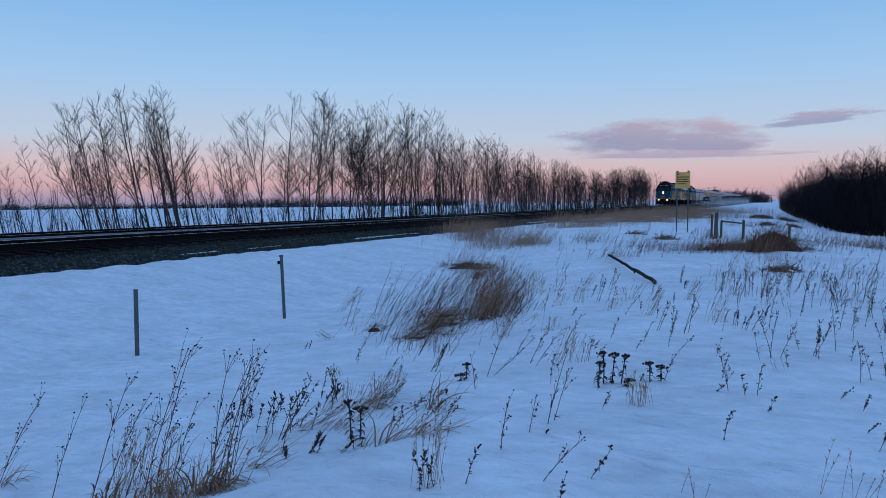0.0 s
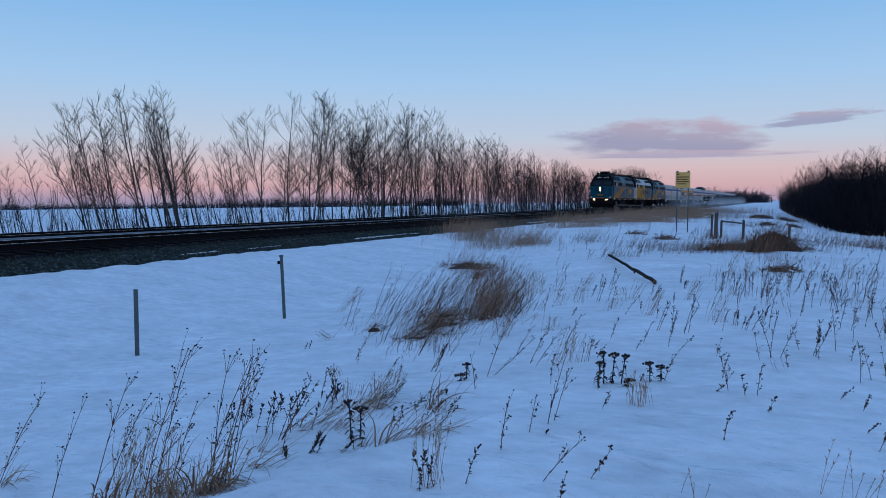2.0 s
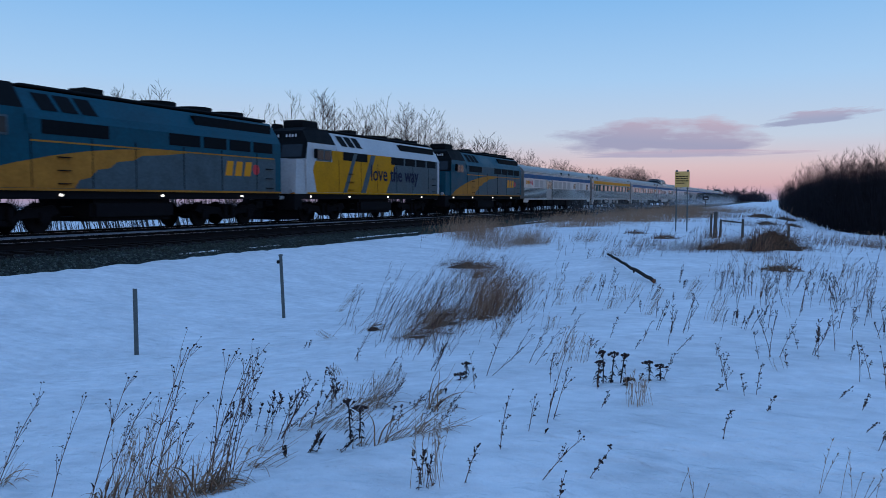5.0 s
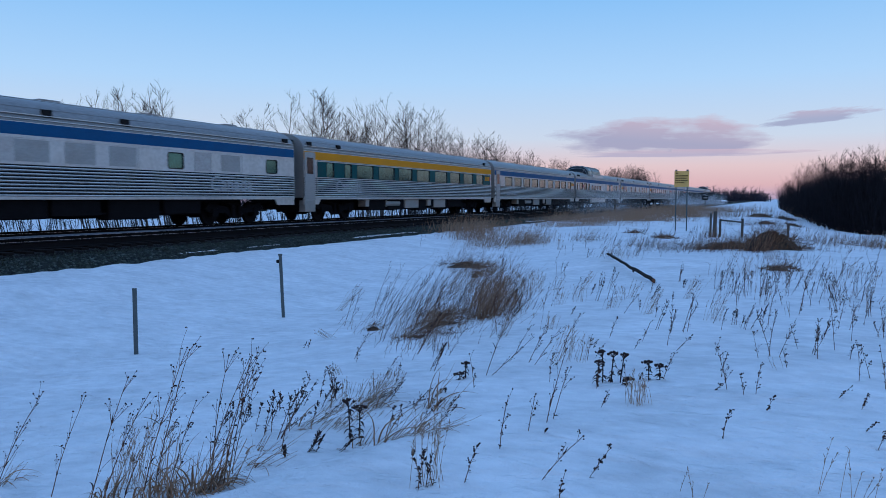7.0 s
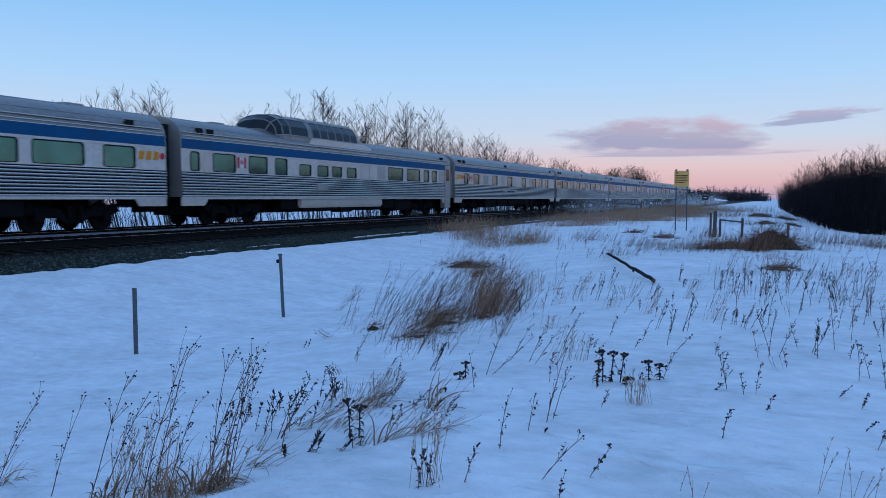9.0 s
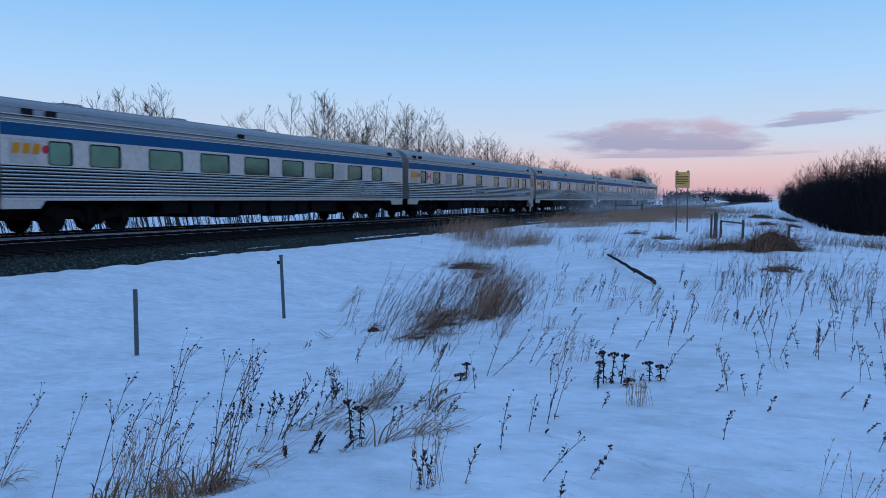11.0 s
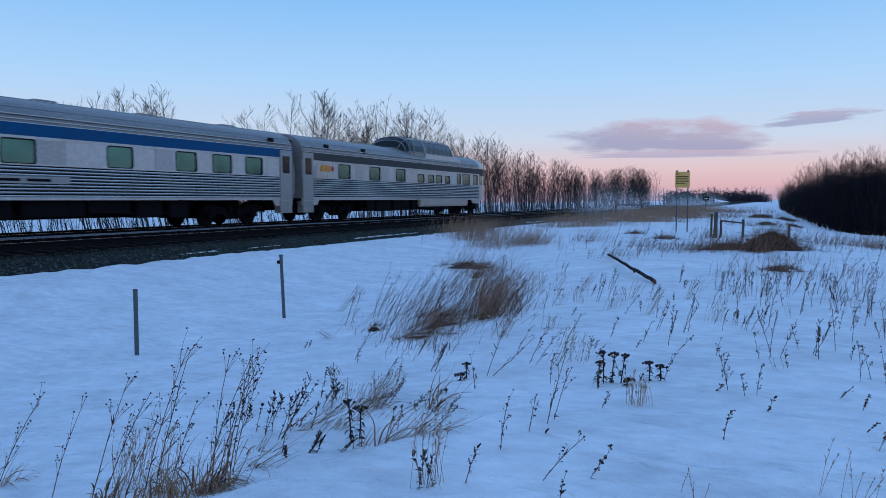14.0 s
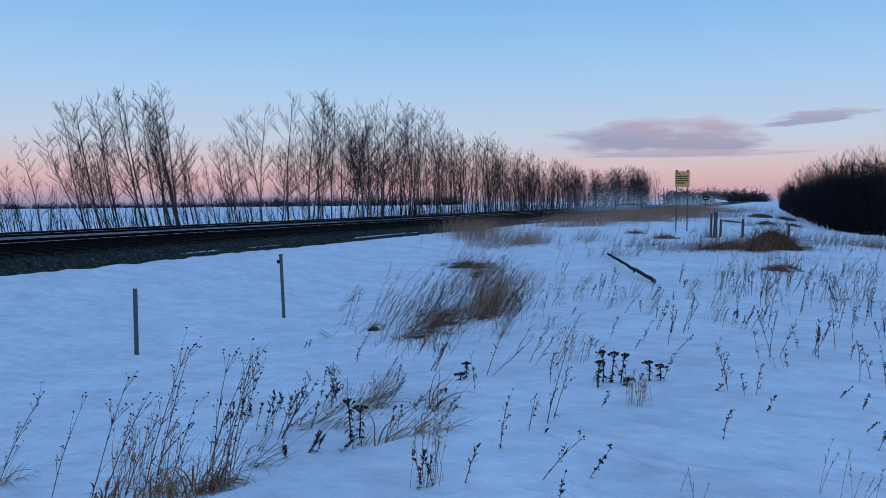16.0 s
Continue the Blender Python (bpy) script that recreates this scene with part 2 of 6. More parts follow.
def ground_z(x, y, fine=True):
    x, y = np.asarray(x, float), np.asarray(y, float)
    k = smooth(17, 42, y)
    z = np.interp(x, NEAR_X, NEAR_Z) * (1 - k) + np.interp(x, FAR_X, FAR_Z) * k
    z = z - 0.011 * np.maximum(0, -x - 42) - 0.004 * np.maximum(0, x - 60)
    away = smooth(60, 200, y) * smooth(-19, -10, x)
    z = z - 0.35 * away
    land = smooth(-15.0, -13.2, x) + smooth(24.5, 28, -x)
    z = z + land * 0.07 * waves(x, y, 3, 0.55) * (1 + 2 * k)
    lip = smooth(-0.25, 0.12, (x + 2.62) - 0.42 * (y - 3.3)) * smooth(2.2, 3.2, y) * (1 - smooth(4.4, 6.5, y))
    z = z + 0.09 * lip * (1 - smooth(-1.6, 0.5, x))
    z = z + 0.30 * np.exp(-((x + 4.1) ** 2 + (y - 20.0) ** 2) / 3.0)
    # the snow's ragged edge on the ballast, and thin drifts lying on the stones
    edge = np.exp(-((x + 15.3) / 0.55) ** 2)
    z = z + edge * (0.03 * waves(x * 0.8, y * 0.7, 21, 1.5, 3) + 0.05 * waves(x, y, 22, 5.0, 2))
    z = z + np.exp(-((x + 15.56) / 0.085) ** 2) * np.clip(0.16 + 0.14 * waves(x * 0.3, y * 0.6, 25, 1.5, 3) + 0.05 * smooth(13, 20, y), 0, 0.24) * (1 - smooth(55, 80, y))
    if fine:
        z = z + land * 0.020 * waves(x * 0.85, y * 1.15, 8, 3.2, 3)
    return z


def span(*pieces):
    """Grid lines: pieces of (start, end, count), evenly spaced."""
    out = np.concatenate([np.linspace(a, b, n, endpoint=False) for a, b, n in pieces])
    return np.append(out, pieces[-1][1])


def sheet(name, xs, ys, mat):
    gx, gy = np.meshgrid(xs, ys)
    gz = ground_z(gx, gy)
    nx, ny = len(xs), len(ys)
    v = np.stack([gx, gy, gz], -1).reshape(-1, 3)
    i = (np.arange(ny - 1)[:, None] * nx + np.arange(nx - 1)[None]).ravel()
    f = np.stack([i, i + 1, i + nx + 1, i + nx], 1)
    me = bpy.data.meshes.new(name)
    me.from_pydata(v.tolist(), [], f.tolist())
    me.materials.append(mat)
    me.shade_smooth()
    return new(name, me)


ground = sheet("ground", span((-4000, -1000, 6), (-1000, -120, 16), (-120, -40, 16), (-40, -17, 36), (-17, -14.4, 30), (-14.4, 8, 150), (8, 30, 30), (30, 200, 20), (200, 3000, 12)),
               span((-300, -20, 10), (-20, 0, 14), (0, 20, 150), (20, 60, 120), (60, 300, 90), (300, 1200, 30), (1200, 4500, 12)), SNOW)
tagged(ground, "wind-packed blue-white snow over uneven prairie ground", "ground", kind="structure")

# ---- double railway track: the train runs on the farther one ----
NEAR_TRACK = TRACK + 4.0
RAIL = [(-0.07, -0.19), (0.07, -0.19), (0.07, -0.178), (0.012, -0.155), (0.009, -0.05), (0.036, -0.036), (0.037, -0.006), (0.03, 0), (-0.03, 0), (-0.037, -0.006), (-0.036, -0.036), (-0.009, -0.05), (-0.012, -0.155), (-0.07, -0.178)]
bed = tagged(new("ballast"), "dark grey-green crushed-stone ballast under two tracks", "railway", kind="structure")
bed.location = (TRACK, 0, 0)
bm = bmesh.new()
ys = span((-200, 0, 10), (0, 60, 150), (60, 200, 60), (200, 4000, 30))
prof = [(-4.2, -1.35), (-3.0, -0.75), (-1.75, -0.36), (-1.2, -0.31), (1.2, -0.25), (2.0, -0.22), (2.8, -0.25), (5.2, -0.25), (5.32, -0.27), (5.36, -0.33), (5.62, -0.38), (6.0, -0.52), (6.35, -0.70), (6.8, -0.95)]
rows = []
for y in ys:
    rows.append([bm.verts.new((x, y, z + (0.035 * float(waves(np.array(y), np.array(0.0), 5 + i, 1.3, 3)) if i in (0, 1, 10, 11, 12) else 0))) for i, (x, z) in enumerate(prof)])
# the strips under both tracks use the much darker stone
for a, b in zip(rows, rows[1:]):
    for i in range(len(prof) - 1):
        bm.faces.new((a[i], a[i + 1], b[i + 1], b[i])).material_index = 1 if i in (2, 3, 6, 7, 8) else 0
part("ballast_bed", bm, [BALLAST, BALLAST_DARK], bed, "dark grey-green crushed stone", True)
bm = bevelled(boxes((-1.3, 1.3, -0.115, 0.115, -0.37, -0.192)), 0.012)
tie_mesh = mesh_of("sleeper", bm, TIE_WOOD)
rng = random.Random(4)
for centre, label in ((TRACK, "railway track with rusty rails, carrying the train"), (NEAR_TRACK, "empty railway track with dark rusty rails beside the other")):
    track = tagged(new("railway_track"), label, "railway", kind="structure")
    track.location = (centre, 0, 0)
    for side in (-0.755, 0.755):
        bm = bmesh.new()
        extrude(bm, [(side + x, z) for x, z in RAIL], -200, 4000)
        box(bm, side - 0.026, side + 0.026, -200, 4000, 0.0, 0.003, 1)
        part("rail", bm, [RAIL_STEEL, RAIL_TOP], track)
    for i in range(200):
        o = new("sleeper", tie_mesh)
        o.parent, o.location = track, (rng.uniform(-0.04, 0.04), 2 + i * 0.54, 0)
    bm = bmesh.new()
    for i in range(400):
        y = 2 + (200 + i) * 0.54
        box(bm, -1.3, 1.3, y - 0.115, y + 0.115, -0.37, -0.192)
    tagged(part("far_sleepers", bm, TIE_WOOD, track), kind="stuff")
# dirty ploughed snow lying between the two tracks
bm = bmesh.new()
rows = []
for y in span((-10, 60, 140), (60, 160, 60)):
    h = float(np.interp(y, (-10, 14, 30, 60, 160), (0.23, 0.225, 0.205, 0.17, 0.12))) + 0.02 * float(waves(np.array(y), np.array(0.0), 31, 0.8, 3))
    rows.append([bm.verts.new((TRACK + 2.0 + dx, float(y), -0.235 + h * k)) for dx, k in ((-0.75, 0), (-0.45, 0.75), (-0.1, 1), (0.3, 0.9), (0.75, 0))])
for a, b in zip(rows, rows[1:]):
    for k in range(4):
        bm.faces.new((a[k], a[k + 1], b[k + 1], b[k]))
tagged(part("snow_ridge", bm, DIRTY_SNOW, smooth=True), "low ridge of dirty ploughed snow between the tracks", "snow", kind="stuff")

# ---- train: vehicles run along y; each one's origin is its front end, on the rail top ----
V, HALF = 29.6, 1.525
ROOF = [(HALF, 3.26), (1.50, 3.42), (1.42, 3.60), (1.24, 3.80), (0.95, 3.96), (0.55, 4.07), (0.0, 4.11)]
ROOF = ROOF + [(-x, z) for x, z in ROOF[-2::-1]]


def wall(bm, x, y0, y1, z0, z1, holes, reveal=0.05, mat=0):
    """A side wall in the plane x with rectangular openings (y0, y1, z0, z1) and their reveals."""
    s = 1 if x > 0 else -1
    ys = sorted({y0, y1, *[v for h in holes for v in h[:2]]})
    zs = sorted({z0, z1, *[v for h in holes for v in h[2:]]})
    got = {}
    vert = lambda y, z, d=0.0: got.setdefault((y, z, d), None) or got.update({(y, z, d): bm.verts.new((x - s * d, y, z))}) or got[(y, z, d)]
    for a, b in zip(ys, ys[1:]):
        for c, d in zip(zs, zs[1:]):
            if not any(h[0] <= a and b <= h[1] and h[2] <= c and d <= h[3] for h in holes):
                bm.faces.new([vert(a, c), vert(b, c), vert(b, d), vert(a, d)][::s]).material_index = mat
    for a, b, c, d in holes:
        q = [(a, c), (b, c), (b, d), (a, d)]
        for (p, r) in zip(q, q[1:] + q[:1]):
            bm.faces.new([bm.verts.new((x, *p)), bm.verts.new((x, *r)), bm.verts.new((x - s * reveal, *r)), bm.verts.new((x - s * reveal, *p))]).material_index = mat


def rounded(a, b, c, d, r, n=3):
    out = []
    for (y, z, t0) in ((b - r, d - r, 0), (a + r, d - r, 90), (a + r, c + r, 180), (b - r, c + r, 270)):
        out += [(y + r * math.cos(radians(t0 + 90 * i / n)), z + r * math.sin(radians(t0 + 90 * i / n))) for i in range(n + 1)]
    return out


def window(parent, x, a, b, c, d, glass):
    s = 1 if x > 0 else -1
    bm = bmesh.new()
    outer, inner = rounded(a - 0.035, b + 0.035, c - 0.035, d + 0.035, 0.10), rounded(a, b, c, d, 0.08)
    o = [bm.verts.new((x + s * 0.012, *p)) for p in outer]
    i = [bm.verts.new((x + s * 0.012, *p)) for p in inner]
    e = [bm.verts.new((x - s * 0.03, *p)) for p in inner]
    f = [bm.verts.new((x - s * 0.01, *p)) for p in outer]
    n = len(o)
    for k in range(n):
        j = (k + 1) % n
        for q in ((o[k], o[j], i[j], i[k]), (i[k], i[j], e[j], e[k]), (f[k], f[j], o[j], o[k])):
            bm.faces.new(q[::s])
    w = part("window", bm, BLACK, parent)
    bm = bmesh.new()
    bm.faces.new([bm.verts.new((x - s * 0.025, y, z)) for y, z in inner][::s])
    part("pane", bm, glass, w)


def wheelset(parent, y, r=0.46):
    bm = bmesh.new()
    for s in (-1, 1):
        disc(bm, (s * 0.76, y, r), (1, 0, 0), r, 0.13, 20)
        disc(bm, (s * 0.70, y, r), (1, 0, 0), r + 0.025, 0.03, 20)
        disc(bm, (s * 0.85, y, r), (1, 0, 0), 0.16, 0.10, 10)
    tube(bm, (-0.8, y, r), (0.8, y, r), 0.08, 0.08, 8)
    return part("wheelset", bm, UNDER, parent)


def truck(parent, y, base=2.6):
    bm = bmesh.new()
    for s in (-1, 1):
        x = s * 1.0
        pts = [(y - base / 2 - 0.55, 0.62), (y - base / 2 - 0.35, 0.86), (y - 0.5, 0.72), (y - 0.3, 0.42), (y + 0.3, 0.42), (y + 0.5, 0.72), (y + base / 2 + 0.35, 0.86), (y + base / 2 + 0.55, 0.62), (y + base / 2 + 0.2, 0.50), (y + 0.6, 0.46), (y + 0.32, 0.26), (y - 0.32, 0.26), (y - 0.6, 0.46), (y - base / 2 - 0.2, 0.50)]
        plate(bm, pts, x - 0.07, x + 0.07)
        for yy in (y - base / 2, y + base / 2):
            box(bm, x - 0.11, x + 0.13, yy - 0.16, yy + 0.16, 0.34, 0.66)
        for yy in (-0.22, 0.22):
            tube(bm, (x + s * 0.1, y + yy, 0.35), (x + s * 0.1, y + yy, 0.8), 0.09, 0.09, 8)
        tube(bm, (x + s * 0.12, y + 0.6, 0.7), (x + s * 0.12, y + 1.0, 0.95), 0.05, 0.05, 6)
    box(bm, -1.0, 1.0, y - 0.3, y + 0.3, 0.45, 0.85)
    for yy in (y - base / 2, y + base / 2):
        wheelset(parent, yy)
    return part("truck_frame", bm, UNDER, parent)


CAR, BODY = 25.91, 25.14


def stripe(parent, name, y0, y1, z0, z1, mat, out=0.005):
    for s in (-1, 1):
        part(name, boxes((*sorted((s * (HALF - 0.01), s * (HALF + out))), y0, y1, z0, z1)), mat, parent)


def writing(parent, text, y, z, size, mat, name="lettering", out=0.012):
    """Raised letters on the camera's side of a vehicle (its +x side), read with the front on the reader's left."""
    cu = bpy.data.curves.new("letters", "FONT")
    cu.body, cu.size, cu.extrude, cu.resolution_u, cu.offset = text, size, 0.003, 2, 0.003 if size < 1 else 0.012
    tmp = bpy.data.objects.new("letters", cu)
    scene.collection.objects.link(tmp)
    me = bpy.data.meshes.new_from_object(tmp.evaluated_get(bpy.context.evaluated_depsgraph_get()))
    bpy.data.objects.remove(tmp)
    me.transform(Matrix.Translation((HALF + out, y, z)) @ Matrix.Rotation(radians(90), 4, "Z") @ Matrix.Rotation(radians(90), 4, "X"))
    me.materials.clear()
    me.materials.append(mat)
    return part(name, me, mat, parent)


def flag(parent, y, z, w=0.55, h=0.42):
    f = part("flag_decal", boxes((HALF, HALF + 0.010, y, y + w, z, z + h)), WHITE, parent, "red and white flag decal")
    bm = boxes((HALF + 0.002, HALF + 0.014, y, y + w * 0.26, z, z + h), (HALF + 0.002, HALF + 0.014, y + w * 0.74, y + w, z, z + h))
    leaf = [(0, -0.14), (0.02, -0.05), (0.11, -0.06), (0.09, -0.02), (0.15, 0.05), (0.08, 0.06), (0.04, 0.03), (0.05, 0.11), (0, 0.16), (-0.05, 0.11), (-0.04, 0.03), (-0.08, 0.06), (-0.15, 0.05), (-0.09, -0.02), (-0.11, -0.06), (-0.02, -0.05)]
    plate(bm, [(y + w / 2 + a * 0.75, z + h / 2 + b) for a, b in leaf], HALF + 0.002, HALF + 0.014)
    part("flag_bars", bm, RED, f)


def emblem(parent, y, z, w=1.0, h=0.30, leaf=True):
    """The operator's mark as three plain slanted bars, with a small red leaf shape."""
    bm = bmesh.new()
    for k in range(3):
        a = y + k * w * 0.33
        plate(bm, [(a + w * 0.08, z + h), (a, z), (a + w * 0.24, z), (a + w * 0.30, z + h)], HALF, HALF + 0.012)
    part("emblem", bm, ORANGE, parent, "amber emblem of slanted bars")
    if leaf:
        bm = bmesh.new()
        disc(bm, (HALF + 0.005, y + w * 1.12, z + h / 2), (1, 0, 0), 0.13 * max(1.0, h / 0.32), 0.012, 7)
        part("emblem_leaf", bm, RED, parent)


def passenger_car(kind, windows, band, door=None, small=(), label="", dome=None, tail=False, emblem_y=None, flag_y=None, word_y=None, steel=STEEL):
    """A fluted stainless-steel passenger car; windows are (y0, y1, z0, z1)."""
    car = tagged(new(kind), label, "railway car", "cars of the passing train")
    zl = [1.10, 2.03]
    flutes = 9
    end = BODY - (2.5 if tail else 0)
    for s in (-1, 1):
        bm = bmesh.new()
        wall(bm, s * HALF, 0, end, 2.03, 3.26, windows)
        prof = []
        for i in range(flutes):
            a, st = zl[0] + (zl[1] - zl[0]) * i / flutes, (zl[1] - zl[0]) / flutes
            prof += [(s * HALF, a), (s * (HALF + 0.020), a + st * 0.14), (s * (HALF + 0.030), a + st * 0.36), (s * (HALF + 0.020), a + st * 0.62), (s * (HALF - 0.03), a + st * 0.69), (s * (HALF - 0.03), a + st * 0.94)]
        prof.append((s * HALF, zl[1]))
        extrude(bm, prof[::s], 0, end, closed=False)
        # recessed flute faces take the painted shade colour
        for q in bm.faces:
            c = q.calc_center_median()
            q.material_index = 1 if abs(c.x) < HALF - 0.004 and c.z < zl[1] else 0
        part("side_wall", bm, [steel, FLUTE_SHADE], car)
    bm = bmesh.new()
    extrude(bm, ROOF, 0, end, closed=False)
    part("roof", bm, STEEL_ROOF, car, smooth=True)
    bm = bmesh.new()
    for s in (-1, 1):
        for z in (3.34, 3.47):
            box(bm, *sorted((s * 1.49, s * 1.54)), 0.1, end - 0.1, z, z + 0.025)
    part("roof_moulding", bm, steel, car)
    # standing ribs that run the length of the roof
    for x, z in ((1.335, 3.70), (0.75, 4.02)):
        for s in (-1, 1):
            bm = bmesh.new()
            tube(bm, (s * x, 0.02, z), (s * x, end - 0.02, z), 0.008, 0.008, 4, True)
            part("roof_rib", bm, STEEL_ROOF, car)
    # wall sheets between the windows: joints, and sheets that have dulled more than their neighbours
    y, sheets = 0.3, random.Random(label)
    while y < end - 1.0:
        if not any(a - 0.1 < y + 0.92 and y < b + 0.1 for a, b, _, _ in windows):
            if sheets.random() < 0.5:
                part("wall_sheet", boxes((HALF - 0.01, HALF + 0.004, y + 0.02, y + 0.90, 2.085, 2.785)), STEEL_DULL, car)
            part("panel_joint", boxes((HALF - 0.01, HALF + 0.006, y, y + 0.016, 2.08, 2.79)), STEEL_OLD, car)
        y += 0.92
    full = [(HALF, 1.1)] + ROOF + [(-HALF, 1.1)]
    for y in ((0.0,) if tail else (0.0, BODY)):
        bm = bmesh.new()
        bm.faces.new([bm.verts.new((x, y, z)) for x, z in full])
        part("end_wall", bm, STEEL_OLD, car)
    for a, b in ((-0.36, 0.0),) + (() if tail else ((BODY, BODY + 0.36),)):
        bm = bmesh.new()
        for s in (-1, 1):
            box(bm, *sorted((s * 0.55, s * 0.95)), a, b, 0.95, 3.55)
        box(bm, -0.95, 0.95, a, b, 3.3, 3.75)
        box(bm, -0.9, 0.9, a, b, 0.75, 1.1)
        box(bm, -0.15, 0.15, a, b, 0.55, 0.85)
        part("diaphragm", bm, BLACK, car)
    part("floor", boxes((-1.45, 1.45, 0.05, end, 1.02, 1.12)), UNDER, car)
    # near-black sheets added behind the panes to keep the inside dark
    part("dark_inner_backing", boxes((-0.9, -0.8, 0.1, end - 0.1, 1.12, 3.4), (0.8, 0.9, 0.1, end - 0.1, 1.12, 3.4)), NIGHT, car)
    stripe(car, "colour_band", 0.02, end - 0.02, 2.88, 3.24, band)
    stripe(car, "belt_rail", 0.0, end, 2.80, 2.84, steel, 0.02)
    stripe(car, "window_sill_rail", 0.0, end, 2.04, 2.07, steel, 0.025)
    stripe(car, "side_sill", 0.0, end, 1.02, 1.11, steel, 0.012)
    for w in windows:
        for s in (-1, 1):
            window(car, s * HALF, *w, GLASS)
    for y in small:
        bm = boxes((HALF - 0.12, HALF - 0.02, y, y + 0.32, 3.45, 3.68))
        part("roof_vent", bm, BLACK, car)
    for y in (3.2, 8.1, 13.2, 17.5, 22.0):
        bm = bevelled(boxes((-0.28, 0.28, y, y + 0.8, 4.05, 4.17)), 0.03)
        part("roof_hatch", bm, STEEL_ROOF, car)
    for y in (3.55, BODY - 3.55):
        truck(car, y)
    rng = random.Random(kind)
    y = 6.4
    while y < BODY - 7.0:
        w = rng.uniform(0.8, 2.4)
        d = rng.uniform(0.34, 0.56)
        me = mesh_of("equipment_box", bevelled(boxes((-0.3, 0.3, y, y + w, d, 1.02)), 0.04), UNDER)
        for s in (-1, 1):
            part("equipment_box", me, UNDER, car).location.x = s * 1.05
        y += w + rng.uniform(0.08, 0.4)
    bm = bmesh.new()
    tube(bm, (1.2, 6.0, 0.55), (1.2, BODY - 6.5, 0.55), 0.04, 0.04, 6)
    box(bm, -0.45, 0.45, 0.6, BODY - 2.4, 0.42, 1.02)
    part("brake_pipe", bm, UNDER, car)
    for a, b in ((0.0, 1.5), (end - 1.5, end)):
        for s in (-1, 1):
            bm = bmesh.new()
            plate(bm, [(a, 1.1), (b, 1.1), (b - (0.25 if a == 0 else 0), 0.78), (a + (0 if a == 0 else 0.25), 0.78)], *sorted((s * 1.46, s * 1.51)))
            part("corner_skirt", bm, steel, car)
    if door is not None:
        for s in (-1, 1):
            d = part("vestibule_door", boxes((*sorted((s * (HALF - 0.01), s * (HALF + 0.035))), door, door + 0.86, 1.0, 3.2)), STEEL_OLD, car, "weathered steel vestibule door")
            part("door_pane", boxes((*sorted((s * (HALF + 0.03), s * (HALF + 0.042))), door + 0.17, door + 0.69, 2.2, 2.95)), DOME_GLASS, d)
            part("door_step", boxes((*sorted((s * (HALF - 0.3), s * (HALF + 0.02))), door, door + 0.86, 0.45, 0.98)), STEEL_OLD, d)
            part("grab_iron", boxes((*sorted((s * (HALF + 0.04), s * (HALF + 0.07))), door + 0.95, door + 0.98, 1.3, 2.6)), STEEL, d)
    if emblem_y is not None:
        emblem(car, emblem_y, 2.38)
    if flag_y is not None:
        flag(car, flag_y, 2.28)
    if word_y is not None:
        writing(car, "Canada", word_y, 1.34, 0.86, PALE, out=0.036)
    if dome:
        a, b = dome
        bm = bmesh.new()
        a, b = a + 1.15, b - 0.15
        sec = [(1.38, 3.66), (1.37, 3.88), (1.29, 4.28), (1.04, 4.62), (0.62, 4.80), (0.0, 4.86)]
        sec = sec + [(-x, z) for x, z in sec[-2::-1]]
        # steep glazed front, arched quarter light, pillar, six side panes, short closed rear
        ys = [(a, 0.42), (a + 0.14, 0.76), (a + 0.45, 0.95), (a + 1.0, 1.0), (a + 2.45, 1.0), (a + 2.8, 1.0)]
        ys += [(a + 2.8 + (b - 0.75 - a - 2.8) * k / 6, 1.0) for k in range(1, 7)] + [(b - 0.25, 0.80), (b, 0.30)]
        rings = [[bm.verts.new((x * (0.50 + 0.50 * g), y, 3.66 + (z - 3.66) * g)) for x, z in sec] for y, g in ys]
        for k, (p, q) in enumerate(zip(rings, rings[1:])):
            for i in range(10):
                f = bm.faces.new((p[i], p[i + 1], q[i + 1], q[i]))
                f.material_index = 1 if (k < 3 and 0 < i < 9) or (i in (1, 2, 7, 8) and (k == 3 or 4 < k < 11)) else 0
        bm.faces.new(rings[0])
        bm.faces.new(rings[-1][::-1])
        bmesh.ops.recalc_face_normals(bm, faces=bm.faces)
        ribs = [[v.co.copy() for v in row] for row in rings]
        d = part("dome", bm, [STEEL_ROOF, DOME_GLASS], car, "glazed observation dome with curved ends")
        for row in ribs[1:-1]:
            bm = bmesh.new()
            pipe(bm, row, 0.030)
            part("dome_rib", bm, STEEL_ROOF, d)
        for i in (1, 3, 7, 9):
            bm = bmesh.new()
            pipe(bm, [p[i] for p in ribs], 0.030)
            part("dome_eave", bm, STEEL_ROOF, d)
        bm = bmesh.new()
        for s in (-1, 1):
            plate(bm, [(a + 2.3, 3.45), (b + 0.7, 3.45), (b + 0.6, 3.72), (b - 0.2, 3.86), (a + 2.6, 3.86)], *sorted((s * 1.30, s * 1.43)))
        part("dome_base", bm, STEEL, d)
        bm = bevelled(boxes((1.0, 1.5, a + 1.5, b + 1.8, 0.62, 1.08), (-1.5, -1.0, a + 1.5, b + 1.8, 0.62, 1.08)), 0.08, 2)
        part("side_skirt", bm, steel, car)
